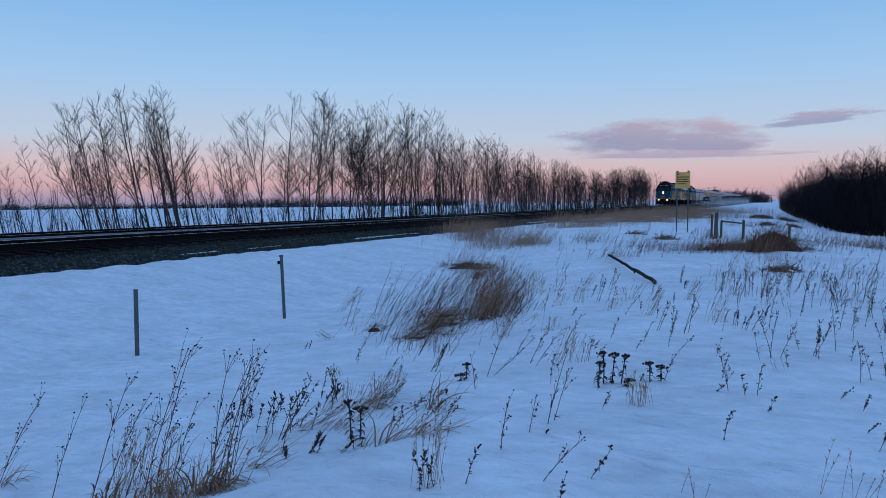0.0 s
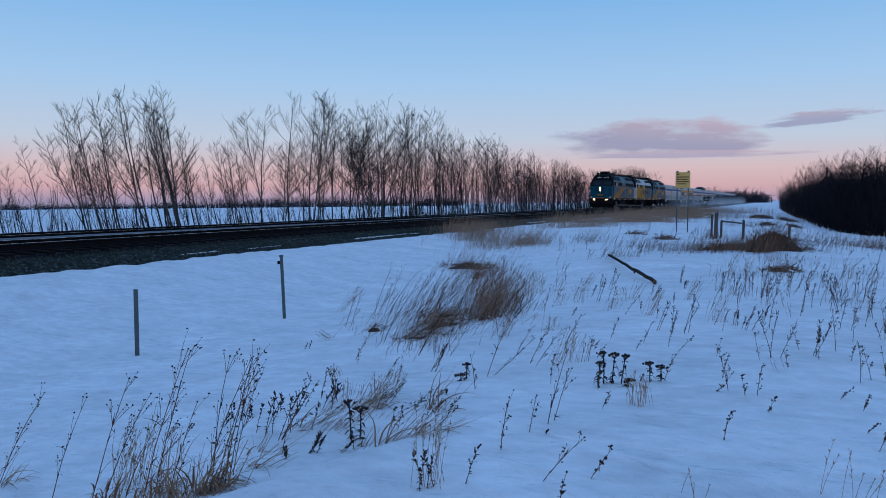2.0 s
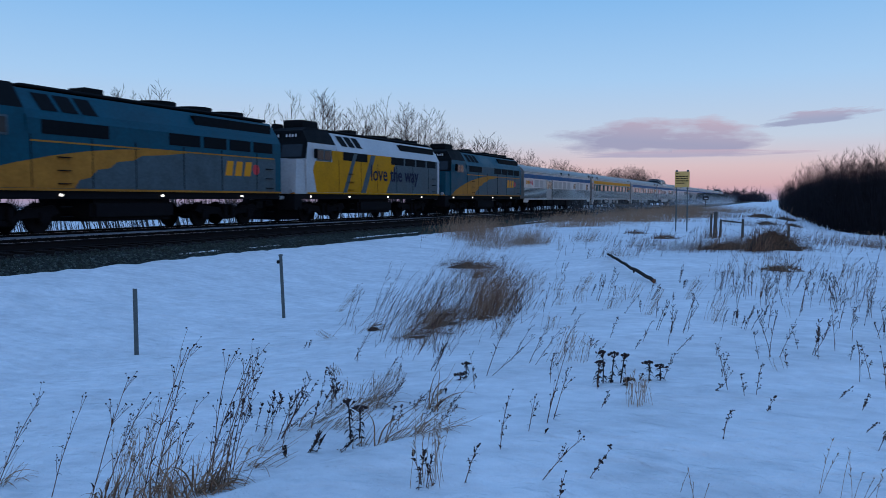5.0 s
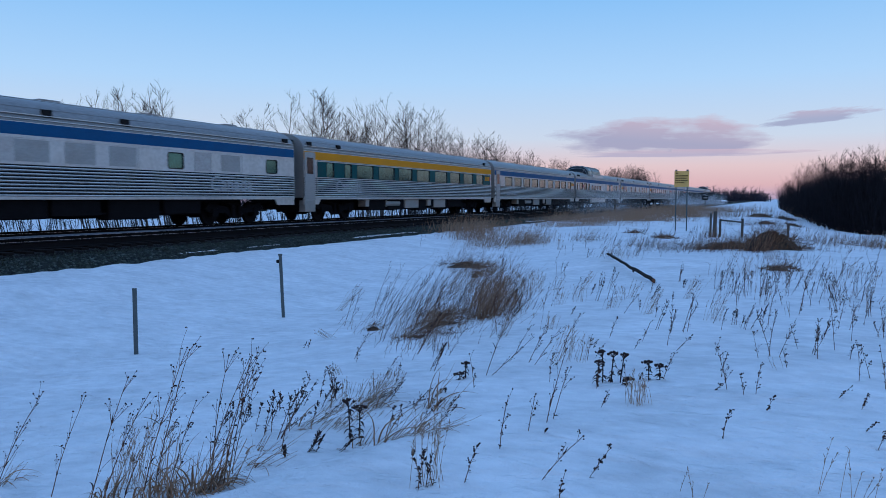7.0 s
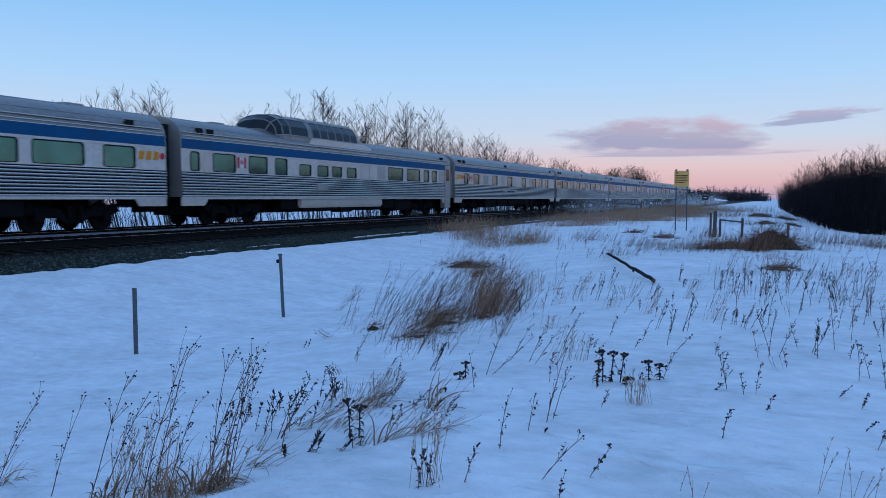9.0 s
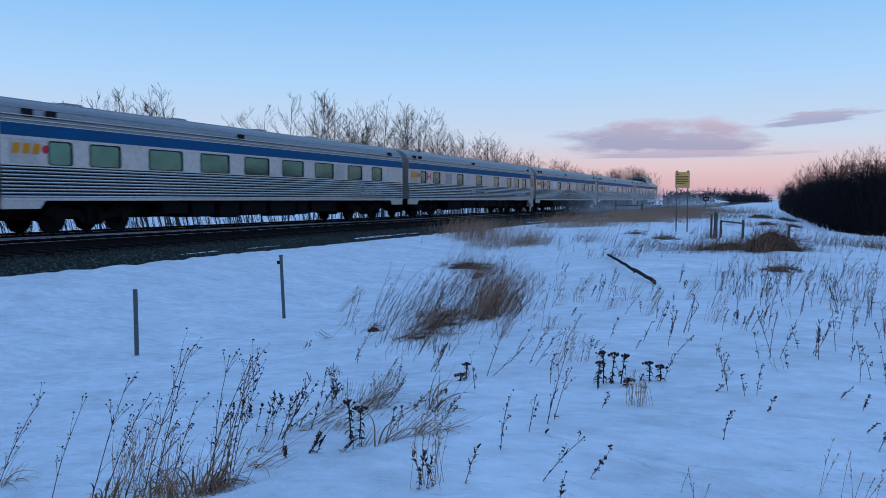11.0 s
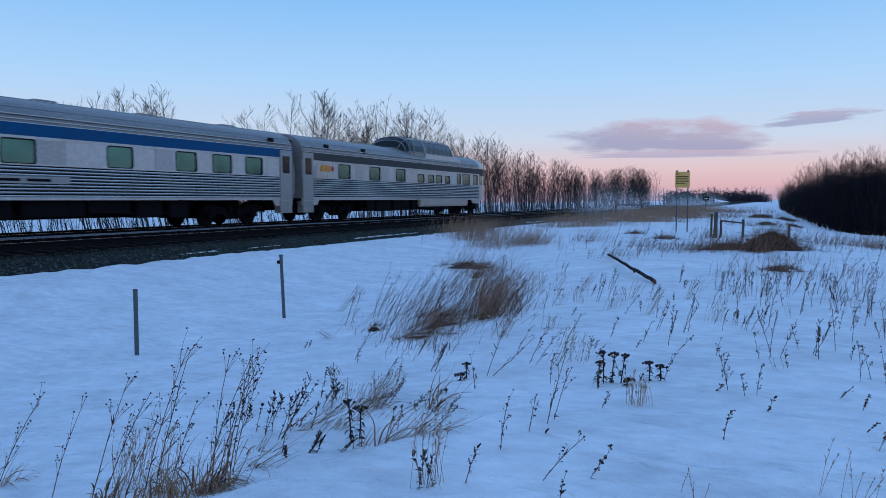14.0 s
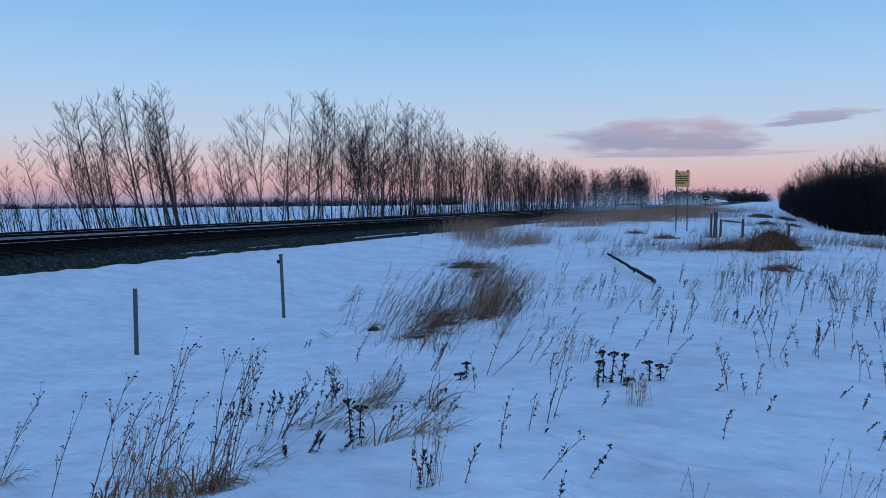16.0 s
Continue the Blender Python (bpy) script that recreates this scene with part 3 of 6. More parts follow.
    if tail:
        bm = bmesh.new()
        rings = []
        base = [(HALF, 1.05), (HALF, 2.03), (HALF, 2.12), (HALF, 2.76), (HALF, 3.26)] + ROOF[1:-1] + [(-HALF, 3.26), (-HALF, 2.76), (-HALF, 2.12), (-HALF, 2.03), (-HALF, 1.05)]
        for k, (dy, f, g) in enumerate(((0, 1, 1), (0.7, 0.985, 0.985), (1.2, 0.93, 0.93), (1.6, 0.80, 0.84), (1.85, 0.55, 0.70), (1.93, 0.25, 0.6))):
            rings.append([bm.verts.new((x * f, end + dy, z if z < 3.3 else 3.26 + (z - 3.26) * g)) for x, z in base])
        m = len(base)
        for a, b in zip(rings, rings[1:]):
            for i in range(m - 1):
                q = bm.faces.new((a[i], a[i + 1], b[i + 1], b[i]))
                z = sum(v.co.z for v in q.verts) / 4
                k = rings.index(a)
                q.material_index = 1 if 2.3 < z < 2.6 and k in (0, 1, 2, 3) and not (k == 1) else (2 if 2.85 < z < 3.2 else 0)
        bm.faces.new(rings[-1])
        bmesh.ops.recalc_face_normals(bm, faces=bm.faces)
        part("rounded_tail", bm, [steel, GLASS, band], car, "rounded observation end")
        bm = boxes((-0.15, 0.15, end + 1.6, end + 2.1, 0.6, 0.9), (-0.6, 0.6, end + 1.0, end + 1.7, 0.7, 1.05))
        part("coupler", bm, UNDER, car)
    return car


WZ = (2.10, 2.76)


def openings(*pairs, z=WZ):
    return [(a, b, *z) for a, b in pairs]


sleeper = openings((1.75, 2.45), (3.55, 4.6), (7.5, 8.55), (11.05, 12.15), (14.8, 15.85), (17.9, 18.95), (19.87, 20.95), (21.87, 22.95))
diner = openings((1.6, 2.4), (3.1, 4.3), (5.6, 7.2), (8.2, 9.8), (10.8, 12.4), (13.4, 15.0), (16.0, 17.6), (19.0, 20.4), (21.5, 22.6))
coach = openings((2.5, 4.28), (4.95, 6.72), (7.35, 9.2), (9.75, 11.6), (12.15, 14.0), (14.95, 16.8), (17.4, 19.3), (19.8, 21.6), (22.4, 23.7))
modern = openings((1.95, 2.6), (3.65, 4.3), (4.9, 6.6), (7.25, 9.1), (9.65, 11.4), (12.1, 13.9), (14.75, 16.65), (17.2, 18.9), (19.6, 21.3), (22.05, 23.4))
baggage = openings((17.35, 18.1), (23.1, 23.85), z=(2.15, 2.68))
skyline = openings((0.5, 0.95), (1.75, 3.05), (3.95, 5.15), (5.75, 6.6), (16.3, 18.1), (18.65, 20.4), (21.0, 21.7), (22.2, 22.9)) + openings((7.6, 8.5), (9.1, 10.0), (10.4, 11.25), (11.8, 12.7), z=(2.12, 2.58))
park = openings((3.2, 4.3), (6.35, 7.5), (9.45, 10.6), (18.5, 19.1), (19.5, 20.75), (21.5, 22.3)) + openings((12.3, 13.2), (13.8, 14.65), (15.0, 15.9), (16.45, 17.2), z=(2.12, 2.56))
train = []
train.append(passenger_car("baggage_car", baggage, BLUE, small=(12.3, 15.3, 24.4), emblem_y=0.6, flag_y=1.95, word_y=19.5, label="stainless-steel baggage car with blue band and fluted sides"))
slide = part("baggage_door", bevelled(boxes((HALF - 0.01, HALF + 0.03, 6.95, 8.65, 1.06, 2.84)), 0.01), STEEL_OLD, train[0], "weathered sliding door")
for y in (3.2, 4.7, 9.6, 11.3, 13.0, 14.7, 20.2):
    part("blanked_window", boxes((HALF - 0.01, HALF + 0.008, y, y + 1.15, 2.12, 2.76)), STEEL_OLD, train[0])
part("door_post", boxes((HALF - 0.01, HALF + 0.04, 8.68, 8.92, 1.06, 2.86)), BROWN, train[0])
for y in (7.05, 7.87):
    part("door_pane", boxes((HALF + 0.025, HALF + 0.037, y, y + 0.68, 2.05, 2.72)), GLASS, slide)
train.append(passenger_car("coach_car", modern, ORANGE, door=0.05, small=(0.4, 3.0, 23.6), emblem_y=23.75, word_y=2.7, label="stainless-steel coach with orange band and dark green window strip"))
stripe(train[1], "window_band", 1.1, 24.9, 2.79, 2.86, DARKGREEN, 0.006)
stripe(train[1], "window_band", 1.1, 24.9, 2.05, 2.10, DARKGREEN, 0.006)
edges_y = [1.1] + [v for w in modern for v in w[:2]] + [24.9]
for a, b in zip(edges_y[::2], edges_y[1::2]):
    stripe(train[1], "window_pier", a, b, 2.10, 2.79, DARKGREEN, 0.006)
train.append(passenger_car("coach_car", coach, BLUE, door=0.35, small=(23.4,), emblem_y=23.85, word_y=2.7, label="stainless-steel coach with blue band and wide windows"))
train.append(passenger_car("dome_car", skyline, BLUE, door=24.2, small=(0.9, 1.5, 23.6), dome=(5.0, 14.0), flag_y=3.18, word_y=21.5, label="stainless-steel dome car with blue band and glazed dome"))
for k in range(5):
    c = passenger_car("sleeping_car" if k != 1 else "dining_car", sleeper if k != 1 else diner, BLUE, door=24.2 if k > 1 else None, small=(0.8, 1.6, 10.5, 23.5), emblem_y=0.35, flag_y=2.65 if k != 1 else None, word_y=20.0 if k in (1, 2) else None,
                      label="stainless-steel sleeping car with blue band and single windows" if k != 1 else "stainless-steel dining car with blue band and wide windows")
    if k != 1:
        part("blanked_window", bevelled(boxes((HALF - 0.01, HALF + 0.02, 5.55, 6.55, *WZ)), 0.012), WHITE if k == 3 else STEEL_OLD, c)
        part("name_board", bevelled(boxes((HALF - 0.01, HALF + 0.05, 10.1, 13.3, 1.50, 1.72)), 0.01), STEEL_OLD, c)
        part("name_bars", boxes((HALF + 0.04, HALF + 0.056, 10.9, 11.6, 1.57, 1.65), (HALF + 0.04, HALF + 0.056, 11.8, 12.6, 1.57, 1.65)), UNDER, c)
    train.append(c)
train.append(passenger_car("observation_car", park, BROWN, door=-0.45 + 0.5, small=(2.0, 5.6), dome=(10.0, 18.9), tail=True, emblem_y=1.5, label="stainless-steel observation car with dark band, dome and rounded tail"))
for c, z in ((train[1], 0), (train[2], 0)):
    for a, b in ((10.75, 12.6), (14.9, 16.7), (6.0, 6.4), (13.9, 14.4)):
        part("equipment_cabinet", bevelled(boxes((0.9, 1.40, a, b, 0.50 if b - a > 1 else 0.62, 1.03)), 0.03), STEEL_OLD, c)
    bm = bmesh.new()
    tube(bm, (1.2, 8.3, 0.78), (1.2, 10.1, 0.78), 0.2, 0.2, 12, True)
    part("air_tank", bm, STEEL_OLD, c)
part("name_board", bevelled(boxes((HALF - 0.01, HALF + 0.05, 12.6, 17.6, 1.44, 1.58)), 0.01), STEEL_OLD, train[9])
part("name_board", bevelled(boxes((HALF - 0.01, HALF + 0.05, 9.0, 9.9, 1.42, 1.72)), 0.01), STEEL_OLD, train[3])

# ---- locomotives ----
LOCO, LBODY = 17.14, 16.3
COWL = [(1.53, 1.30), (1.53, 3.42), (1.40, 3.62), (0.98, 4.10), (0.6, 4.16), (-0.6, 4.16), (-0.98, 4.10), (-1.40, 3.62), (-1.53, 3.42), (-1.53, 1.30)]


def side_plate(parent, name, outline, mat, out=0.006, label=""):
    for s in (-1, 1):
        bm = bmesh.new()
        plate(bm, outline, *sorted((s * 1.50, s * (1.53 + out))))
        side = part(name, bm, mat, parent, label)
    return side


def locomotive(label, nose, cowl, wrap, lit=False):
    loco = tagged(new("locomotive"), label, "locomotive", "locomotives of the passing train")
    # cowl body behind the cab
    bm = bmesh.new()
    extrude(bm, COWL, 3.9, LBODY)
    for q in bm.faces:
        q.material_index = 1 if q.calc_center_median().z > 3.95 else 0
    part("cowl", bm, [cowl, NIGHT], loco)
    # cab: raked windscreen, side window, roof
    bm = bmesh.new()
    low = [bm.verts.new((s * w, y, z)) for s in (-1, 1) for y, z, w in ((1.15, 1.30, 1.53), (1.15, 2.92, 1.53), (1.42, 3.62, 1.44), (1.62, 4.06, 1.02), (2.0, 4.20, 0.96), (3.9, 4.20, 0.96), (3.9, 3.62, 1.44), (3.9, 2.92, 1.53), (3.9, 1.30, 1.53))]
    n = 9
    L, R = low[:n], low[n:]
    for i in range(n - 1):
        if i not in (5, 6, 7):
            bm.faces.new((L[i], L[i + 1], R[i + 1], R[i]))
    for side, flip in ((L, 1), (R, -1)):
        for q in ((0, 1, 7, 8), (1, 2, 6, 7), (2, 3, 4, 5, 6)):
            bm.faces.new([side[i] for i in q][::flip])
    bmesh.ops.recalc_face_normals(bm, faces=bm.faces)
    for q in bm.faces:
        c = q.calc_center_median()
        q.material_index = 1 if c.z > 3.65 or (c.y < 1.6 and c.z > 3.0) else 0
    part("cab", bm, [nose, NIGHT], loco)
    # blunt nose, slightly wedge-shaped in plan
    bm = bmesh.new()
    plan = [(-1.5, 1.2), (-1.42, 0.42), (-0.55, 0.12), (0.55, 0.12), (1.42, 0.42), (1.5, 1.2)]
    lo = [bm.verts.new((x, y, 1.30)) for x, y in plan]
    hi = [bm.verts.new((x * 0.97, y + 0.16, 2.86 + (0.08 if abs(x) < 1 else 0))) for x, y in plan]
    for i in range(5):
        bm.faces.new((lo[i], lo[i + 1], hi[i + 1], hi[i]))
    bm.faces.new(hi)
    bm.faces.new(lo[::-1])
    bmesh.ops.recalc_face_normals(bm, faces=bm.faces)
    bmesh.ops.bevel(bm, geom=[e for e in bm.edges if all(v.co.z > 2 for v in e.verts)], offset=0.05, segments=2, affect="EDGES")
    part("nose", bm, nose, loco)
    # windscreens and number boards
    for s in (-1, 1):
        bm = bmesh.new()
        x0, x1 = s * 0.08, s * 1.24
        bm.faces.new([bm.verts.new(p) for p in ((x0, 1.185, 3.02), (x1, 1.185, 3.02), (x1 * 0.97, 1.39, 3.56), (x0, 1.39, 3.56))])
        part("windscreen", bm, DOME_GLASS, loco)
        b = part("number_board", boxes((*sorted((s * 0.12, s * 0.92)), 1.50, 1.60, 3.76, 3.99)), NIGHT, loco)
        part("number_bars", boxes(*[(*sorted((s * 0.2 + s * 0.17 * k, s * 0.27 + s * 0.17 * k)), 1.485, 1.51, 3.83, 3.93) for k in range(4)]), WHITE, b)
        w = part("cab_window", boxes((*sorted((s * 1.49, s * 1.55)), 2.0, 3.3, 2.86, 3.42)), GREY, loco, "cab side window in a pale frame")
        for y in (2.06, 2.70):
            part("cab_pane", boxes((*sorted((s * 1.50, s * 1.556)), y, y + 0.54, 2.92, 3.36)), DOME_GLASS, w)
        part("mirror", boxes((*sorted((s * 1.55, s * 1.72)), 1.78, 1.84, 2.95, 3.4)), NIGHT, loco)
    box_bm = boxes((-0.2, 0.2, 0.09, 0.3, 1.95, 2.78))
    hl = part("headlight_housing", bevelled(box_bm, 0.03), NIGHT, loco)
    for z in (2.64, 2.38):
        bm = bmesh.new()
        disc(bm, (0, 0.09, z), (0, 1, 0), 0.078, 0.06, 14)
        part("headlight", bm, LAMP if lit else PALE, hl)
    bm = bmesh.new()
    disc(bm, (0, 0.09, 2.12), (0, 1, 0), 0.085, 0.06, 14)
    part("unlit_lamp", bm, PALE, hl)
    for s in (-1, 1):
        bm = bmesh.new()
        disc(bm, (s * 0.82, 0.16, 1.12), (0, 1, 0), 0.085, 0.3, 14)
        part("ditch_light", bm, LAMP_LOW if lit else PALE, loco)
        bm = bmesh.new()
        disc(bm, (s * 1.22, 0.36, 1.42), (0, 1, 0), 0.10, 0.1, 12)
        part("marker_lamp", bm, PALE, loco)
    # mark on the nose: plain slanted bars
    bm = bmesh.new()
    for k in range(3):
        a = -0.46 + k * 0.27
        v = [bm.verts.new(p) for p in ((a, 0.13, 1.80), (a + 0.09, 0.12, 1.62), (a + 0.17, 0.12, 1.62), (a + 0.24, 0.13, 1.80))]
        bm.faces.new(v)
    bmesh.ops.solidify(bm, geom=bm.faces[:], thickness=0.02)
    part("nose_emblem", bm, YELLOW, loco)
    # sill stripe, pilot, steps, plough
    part("sill_stripe", boxes((-1.545, 1.545, 1.2, LBODY, 1.30, 1.37)), AMBER if wrap != "yellow" else YELLOW, loco)
    part("nose_stripe", bevelled(boxes((-1.40, 1.40, 0.34, 1.2, 1.28, 1.36), (-0.6, 0.6, 0.08, 0.5, 1.28, 1.36)), 0.01), AMBER, loco)
    bm = boxes((-1.45, 1.45, 0.30, 0.9, 0.55, 1.28), (-0.25, 0.25, -0.25, 0.4, 0.72, 1.0))
    part("pilot", bevelled(bm, 0.02), UNDER, loco)
    bm = bmesh.new()
    v = [bm.verts.new(p) for p in ((-1.5, 0.45, 0.12), (0, -0.05, 0.12), (1.5, 0.45, 0.12), (1.5, 0.6, 0.68), (0, 0.2, 0.68), (-1.5, 0.6, 0.68))]
    bm.faces.new((v[0], v[1], v[4], v[5]))
    bm.faces.new((v[1], v[2], v[3], v[4]))
    bmesh.ops.solidify(bm, geom=bm.faces[:], thickness=0.05)
    part("snow_plough", bm, UNDER, loco)
    part("underframe", boxes((-1.45, 1.45, 0.8, LBODY, 1.05, 1.30)), UNDER, loco)
    part("fuel_tank", bevelled(boxes((-1.4, 1.4, 6.3, 10.0, 0.32, 1.06)), 0.15, 2), UNDER, loco)
    for y in (3.4, LBODY - 3.0):
        truck(loco, y, 2.75)
    for y in (1.5, 5.0, 9.2, 13.6):
        bm = bmesh.new()
        disc(bm, (1.545, y, 1.17), (1, 0, 0), 0.045, 0.04, 8)
        part("step_light", bm, MARKER, loco)
    part("coupler", boxes((-0.18, 0.18, LBODY, LBODY + 0.5, 0.65, 0.95), (-0.7, 0.7, LBODY, LBODY + 0.25, 1.1, 3.2)), BLACK, loco)
    # roof gear
    part("roof_cover", bevelled(boxes((-0.95, 0.95, 4.2, LBODY - 0.2, 4.14, 4.22)), 0.03), NIGHT, loco)
    for y in (10.6, 12.6, 14.6):
        bm = bmesh.new()
        disc(bm, (0, y, 4.28), (0, 0, 1), 0.72, 0.16, 24)
        part("roof_fan", bm, NIGHT, loco)
    part("exhaust_stack", bevelled(boxes((-0.4, 0.4, 7.0, 7.8, 4.2, 4.42)), 0.03), NIGHT, loco)
    part("air_conditioner", bevelled(boxes((-0.55, 0.55, 2.3, 3.7, 4.2, 4.5)), 0.05), NIGHT, loco)
    part("horn", boxes((-0.9, -0.6, 1.9, 2.4, 4.2, 4.35), (-0.85, -0.8, 2.0, 2.05, 4.3, 4.5)), NIGHT, loco)
    # slanted roof-side windows and grilles
    for s in (-1, 1):
        for k, (a, b) in enumerate(((4.5, 5.1), (5.25, 5.85), (6.0, 6.6))):
            bm = bmesh.new()
            bm.faces.new([bm.verts.new(p) for p in ((s * 1.415, a, 3.62), (s * 1.415, b, 3.62), (s * 1.07, b - 0.1, 4.02), (s * 1.07, a - 0.1, 4.02))])
            part("roof_grille", bm, NIGHT, loco)
        for a, b in ((4.4, 6.9), (9.6, 11.2), (11.4, 12.7), (12.9, 14.2), (14.4, 15.7)):
            g = part("intake_grille", boxes((*sorted((s * 1.48, s * 1.542)), a, b, 2.98, 3.40)), NIGHT, loco)
        part("radiator_screen", boxes((*sorted((s * 1.0, s * 1.30)), 11.2, 15.9, 3.66, 4.0)), NIGHT, loco)
    # livery panels
    if wrap == "teal":
        arc = [(1.3, 1.38)] + [(1.3 + 8.6 * t, 1.38 + 1.38 * math.sin(math.pi / 2 * min(1, t * 1.08)) ** 0.75) for t in (0.06, 0.14, 0.25, 0.4, 0.55, 0.7, 0.85, 1.0)]
        side_plate(loco, "grey_panel", arc + [(15.9, 2.76), (15.9, 1.38)], GREY, 0.005, "grey lower side panel")
        edge = arc + [(10.6, 2.74), (9.4, 2.60), (8.3, 2.52), (7.9, 2.34), (7.2, 2.26), (6.9, 2.05), (6.4, 1.98), (6.1, 1.72), (5.7, 1.64), (5.5, 1.38)]
        side_plate(loco, "amber_sweep", edge, AMBER, 0.010, "amber sweep behind the nose")
        bm = boxes((1.5, 1.55, 4.0, 15.8, 2.74, 2.79))
        part("amber_line", bm, AMBER, loco)
        emblem(loco, 12.6, 1.98, 1.75, 0.58)
    else:
        side_plate(loco, "grey_panel", [(8.6, 1.38), (8.6, 3.40), (16.0, 3.40), (16.0, 1.38)], GREY, 0.005)
        side_plate(loco, "yellow_panel", [(2.0, 1.38), (1.7, 2.4), (1.9, 2.84), (3.4, 2.84), (3.4, 3.40), (10.4, 3.40), (9.0, 1.38)], YELLOW, 0.010)
        for a, w in ((4.4, 0.35), (6.2, 0.5)):
            side_plate(loco, "grey_slash", [(a, 1.38), (a + w, 1.38), (a + w + 1.1, 3.38), (a + 1.1, 3.38)], GREY, 0.013)
        writing(loco, "love the way", 7.2, 2.05, 1.15, NAVY, out=0.035)
    for y in (4.0, 6.2, 8.0, 10.3, 12.4, 14.6):
        part("panel_seam", boxes((1.49, 1.546, y, y + 0.03, 1.4, 2.95)), NIGHT, loco)
    for y in (4.9, 15.2):
        part("ladder", boxes(*[(1.53, 1.62, y, y + 0.45, z, z + 0.03) for z in (0.5, 0.8, 1.1, 1.5, 1.9, 2.3)]), NIGHT, loco)
    # the high cowl roof of these locomotives, well above the cars behind
    for o in loco.children_recursive:
        if o.type == "MESH" and "stretched" not in o.data:
            o.data["stretched"] = 1
            for v in o.data.vertices:
                v.co.z = v.co.z if v.co.z < 3.42 else 3.42 + (v.co.z - 3.42) * 1.32
    return loco


locos = [locomotive("teal and grey diesel locomotive with amber sweep, headlights lit", TEAL, TEAL, "teal", True),
         locomotive("grey and yellow wrapped diesel locomotive with slogan lettering", PALE, PALE, "yellow"),
         locomotive("teal and grey diesel locomotive coupled third", TEAL, TEAL, "teal")]

# ---- bare trees ----
def grow(seed, height, spread=0.33, lean=(0, 0), fork=0.35, twigs=1.0, limbs=16, low=0.32):
    """A bare aspen: its trunk with ascending limbs, and its twigs, as two meshes with the foot at the origin."""
    r = random.Random(seed)
    wood, fine = bmesh.new(), bmesh.new()

    def shoot(bm, p, d, length, rad, steps, sides, wander, rise, tip=0.004):
        pts = [(p.copy(), rad)]
        for k in range(steps):
            d = (d + Vector((r.gauss(0, wander), r.gauss(0, wander), rise))).normalized()
            q = p + d * (length / steps)
            r1 = rad * (1 - (k + 1) / steps) ** 0.8 + tip
            tube(bm, p, q, pts[-1][1], r1, sides)
            p = q
            pts.append((p.copy(), r1))
        return pts

    base = 0.0056 * height + 0.010
    stems = [shoot(wood, Vector((0, 0, -0.3)), Vector((lean[0], lean[1], 1)).normalized(), height + 0.3, base, 9, 6, 0.035, 0.04)]
    if r.random() < fork:
        p, rad = stems[0][r.choice((1, 2, 3))]
        stems.append(shoot(wood, p, Vector((lean[0] + r.uniform(-0.35, 0.35), lean[1] + r.uniform(-0.35, 0.35), 1)).normalized(), height * 0.74, rad * 0.75, 8, 5, 0.04, 0.06))
    for st in stems:
        n = len(st) - 1
        for i in range(limbs):
            t = low + (0.985 - low) * (i + r.random()) / limbs
            k = min(n - 1, int(t * n))
            u = t * n - k
            p, rad = st[k][0].lerp(st[k + 1][0], u), st[k][1] * (1 - u) + st[k + 1][1] * u
            a = r.uniform(0, 6.283)
            along = (st[k + 1][0] - st[k][0]).normalized()
            d = (along * r.uniform(0.55, 1.0) + Vector((math.cos(a), math.sin(a), 0)) * 1.05).normalized()
            length = height * spread * (1.12 - t) ** 0.8 * r.uniform(0.55, 1.1) + 0.3
            b = shoot(wood, p, d, length, max(0.011, rad * 0.40), 4, 4, 0.05, 0.13)
            for j in range(int((3 + 3.6 * length) * twigs)):
                m = r.randrange(1, len(b))
                q = b[m - 1][0].lerp(b[m][0], r.random())
                a = r.uniform(0, 6.283)
                d2 = ((b[m][0] - b[m - 1][0]).normalized() + 0.6 * Vector((math.cos(a), math.sin(a), 0.35))).normalized()
                c = shoot(fine, q, d2, length * r.uniform(0.22, 0.5) + 0.2, 0.0075, 2, 3, 0.06, 0.10)
                for _ in range(2):
                    e = c[1][0].lerp(c[2][0], r.random() * 0.7)
                    a = r.uniform(0, 6.283)
                    tube(fine, e, e + (d2 + 0.65 * Vector((math.cos(a), math.sin(a), 0.3))).normalized() * r.uniform(0.14, 0.38), 0.0065, 0.0035, 3)
    return wood, fine


def tree_kind(seed, height, trunk_mat, twig_mat, **how):
    wood, fine = grow(seed, height, **how)
    return mesh_of("trunk", wood, trunk_mat), mesh_of("crown", fine, twig_mat), height


def plant_tree(kind, x, y, height, turn, label, group, category="tree", name="bare_tree"):
    root = tagged(new(name), label, category, group)
    k = height / kind[2]
    root.matrix_basis = Matrix.Translation((x, y, float(ground_z(x, y, False)) - 0.05)) @ Matrix.Rotation(turn, 4, "Z") @ Matrix.Diagonal((k, k, k, 1))
    for nm, me in (("trunk", kind[0]), ("crown", kind[1])):
        o = new(nm, me)
        o.parent = root
    return root


ROW_Y = (22, 27, 30, 33, 35.5, 38.5, 43, 45, 46, 48.5, 51, 52, 55, 59, 66, 71, 74, 77, 83, 102, 118, 140, 165, 205, 254)
ROW_H = (3.6, 4.2, 4.8, 6.2, 8.6, 9.3, 9.2, 8.4, 6.6, 6.2, 6.4, 9.2, 11.0, 11.4, 11.4, 12.0, 13.2, 11.8, 11.6, 10.6, 9.4, 9.2, 8.2, 10.6, 11.7)
leaning = [tree_kind(20 + i, 8.0, BARK, TWIG, lean=(-0.20 - 0.02 * i, -0.07), spread=0.25, limbs=18, twigs=0.85, fork=0.45, low=0.24) for i in range(7)]
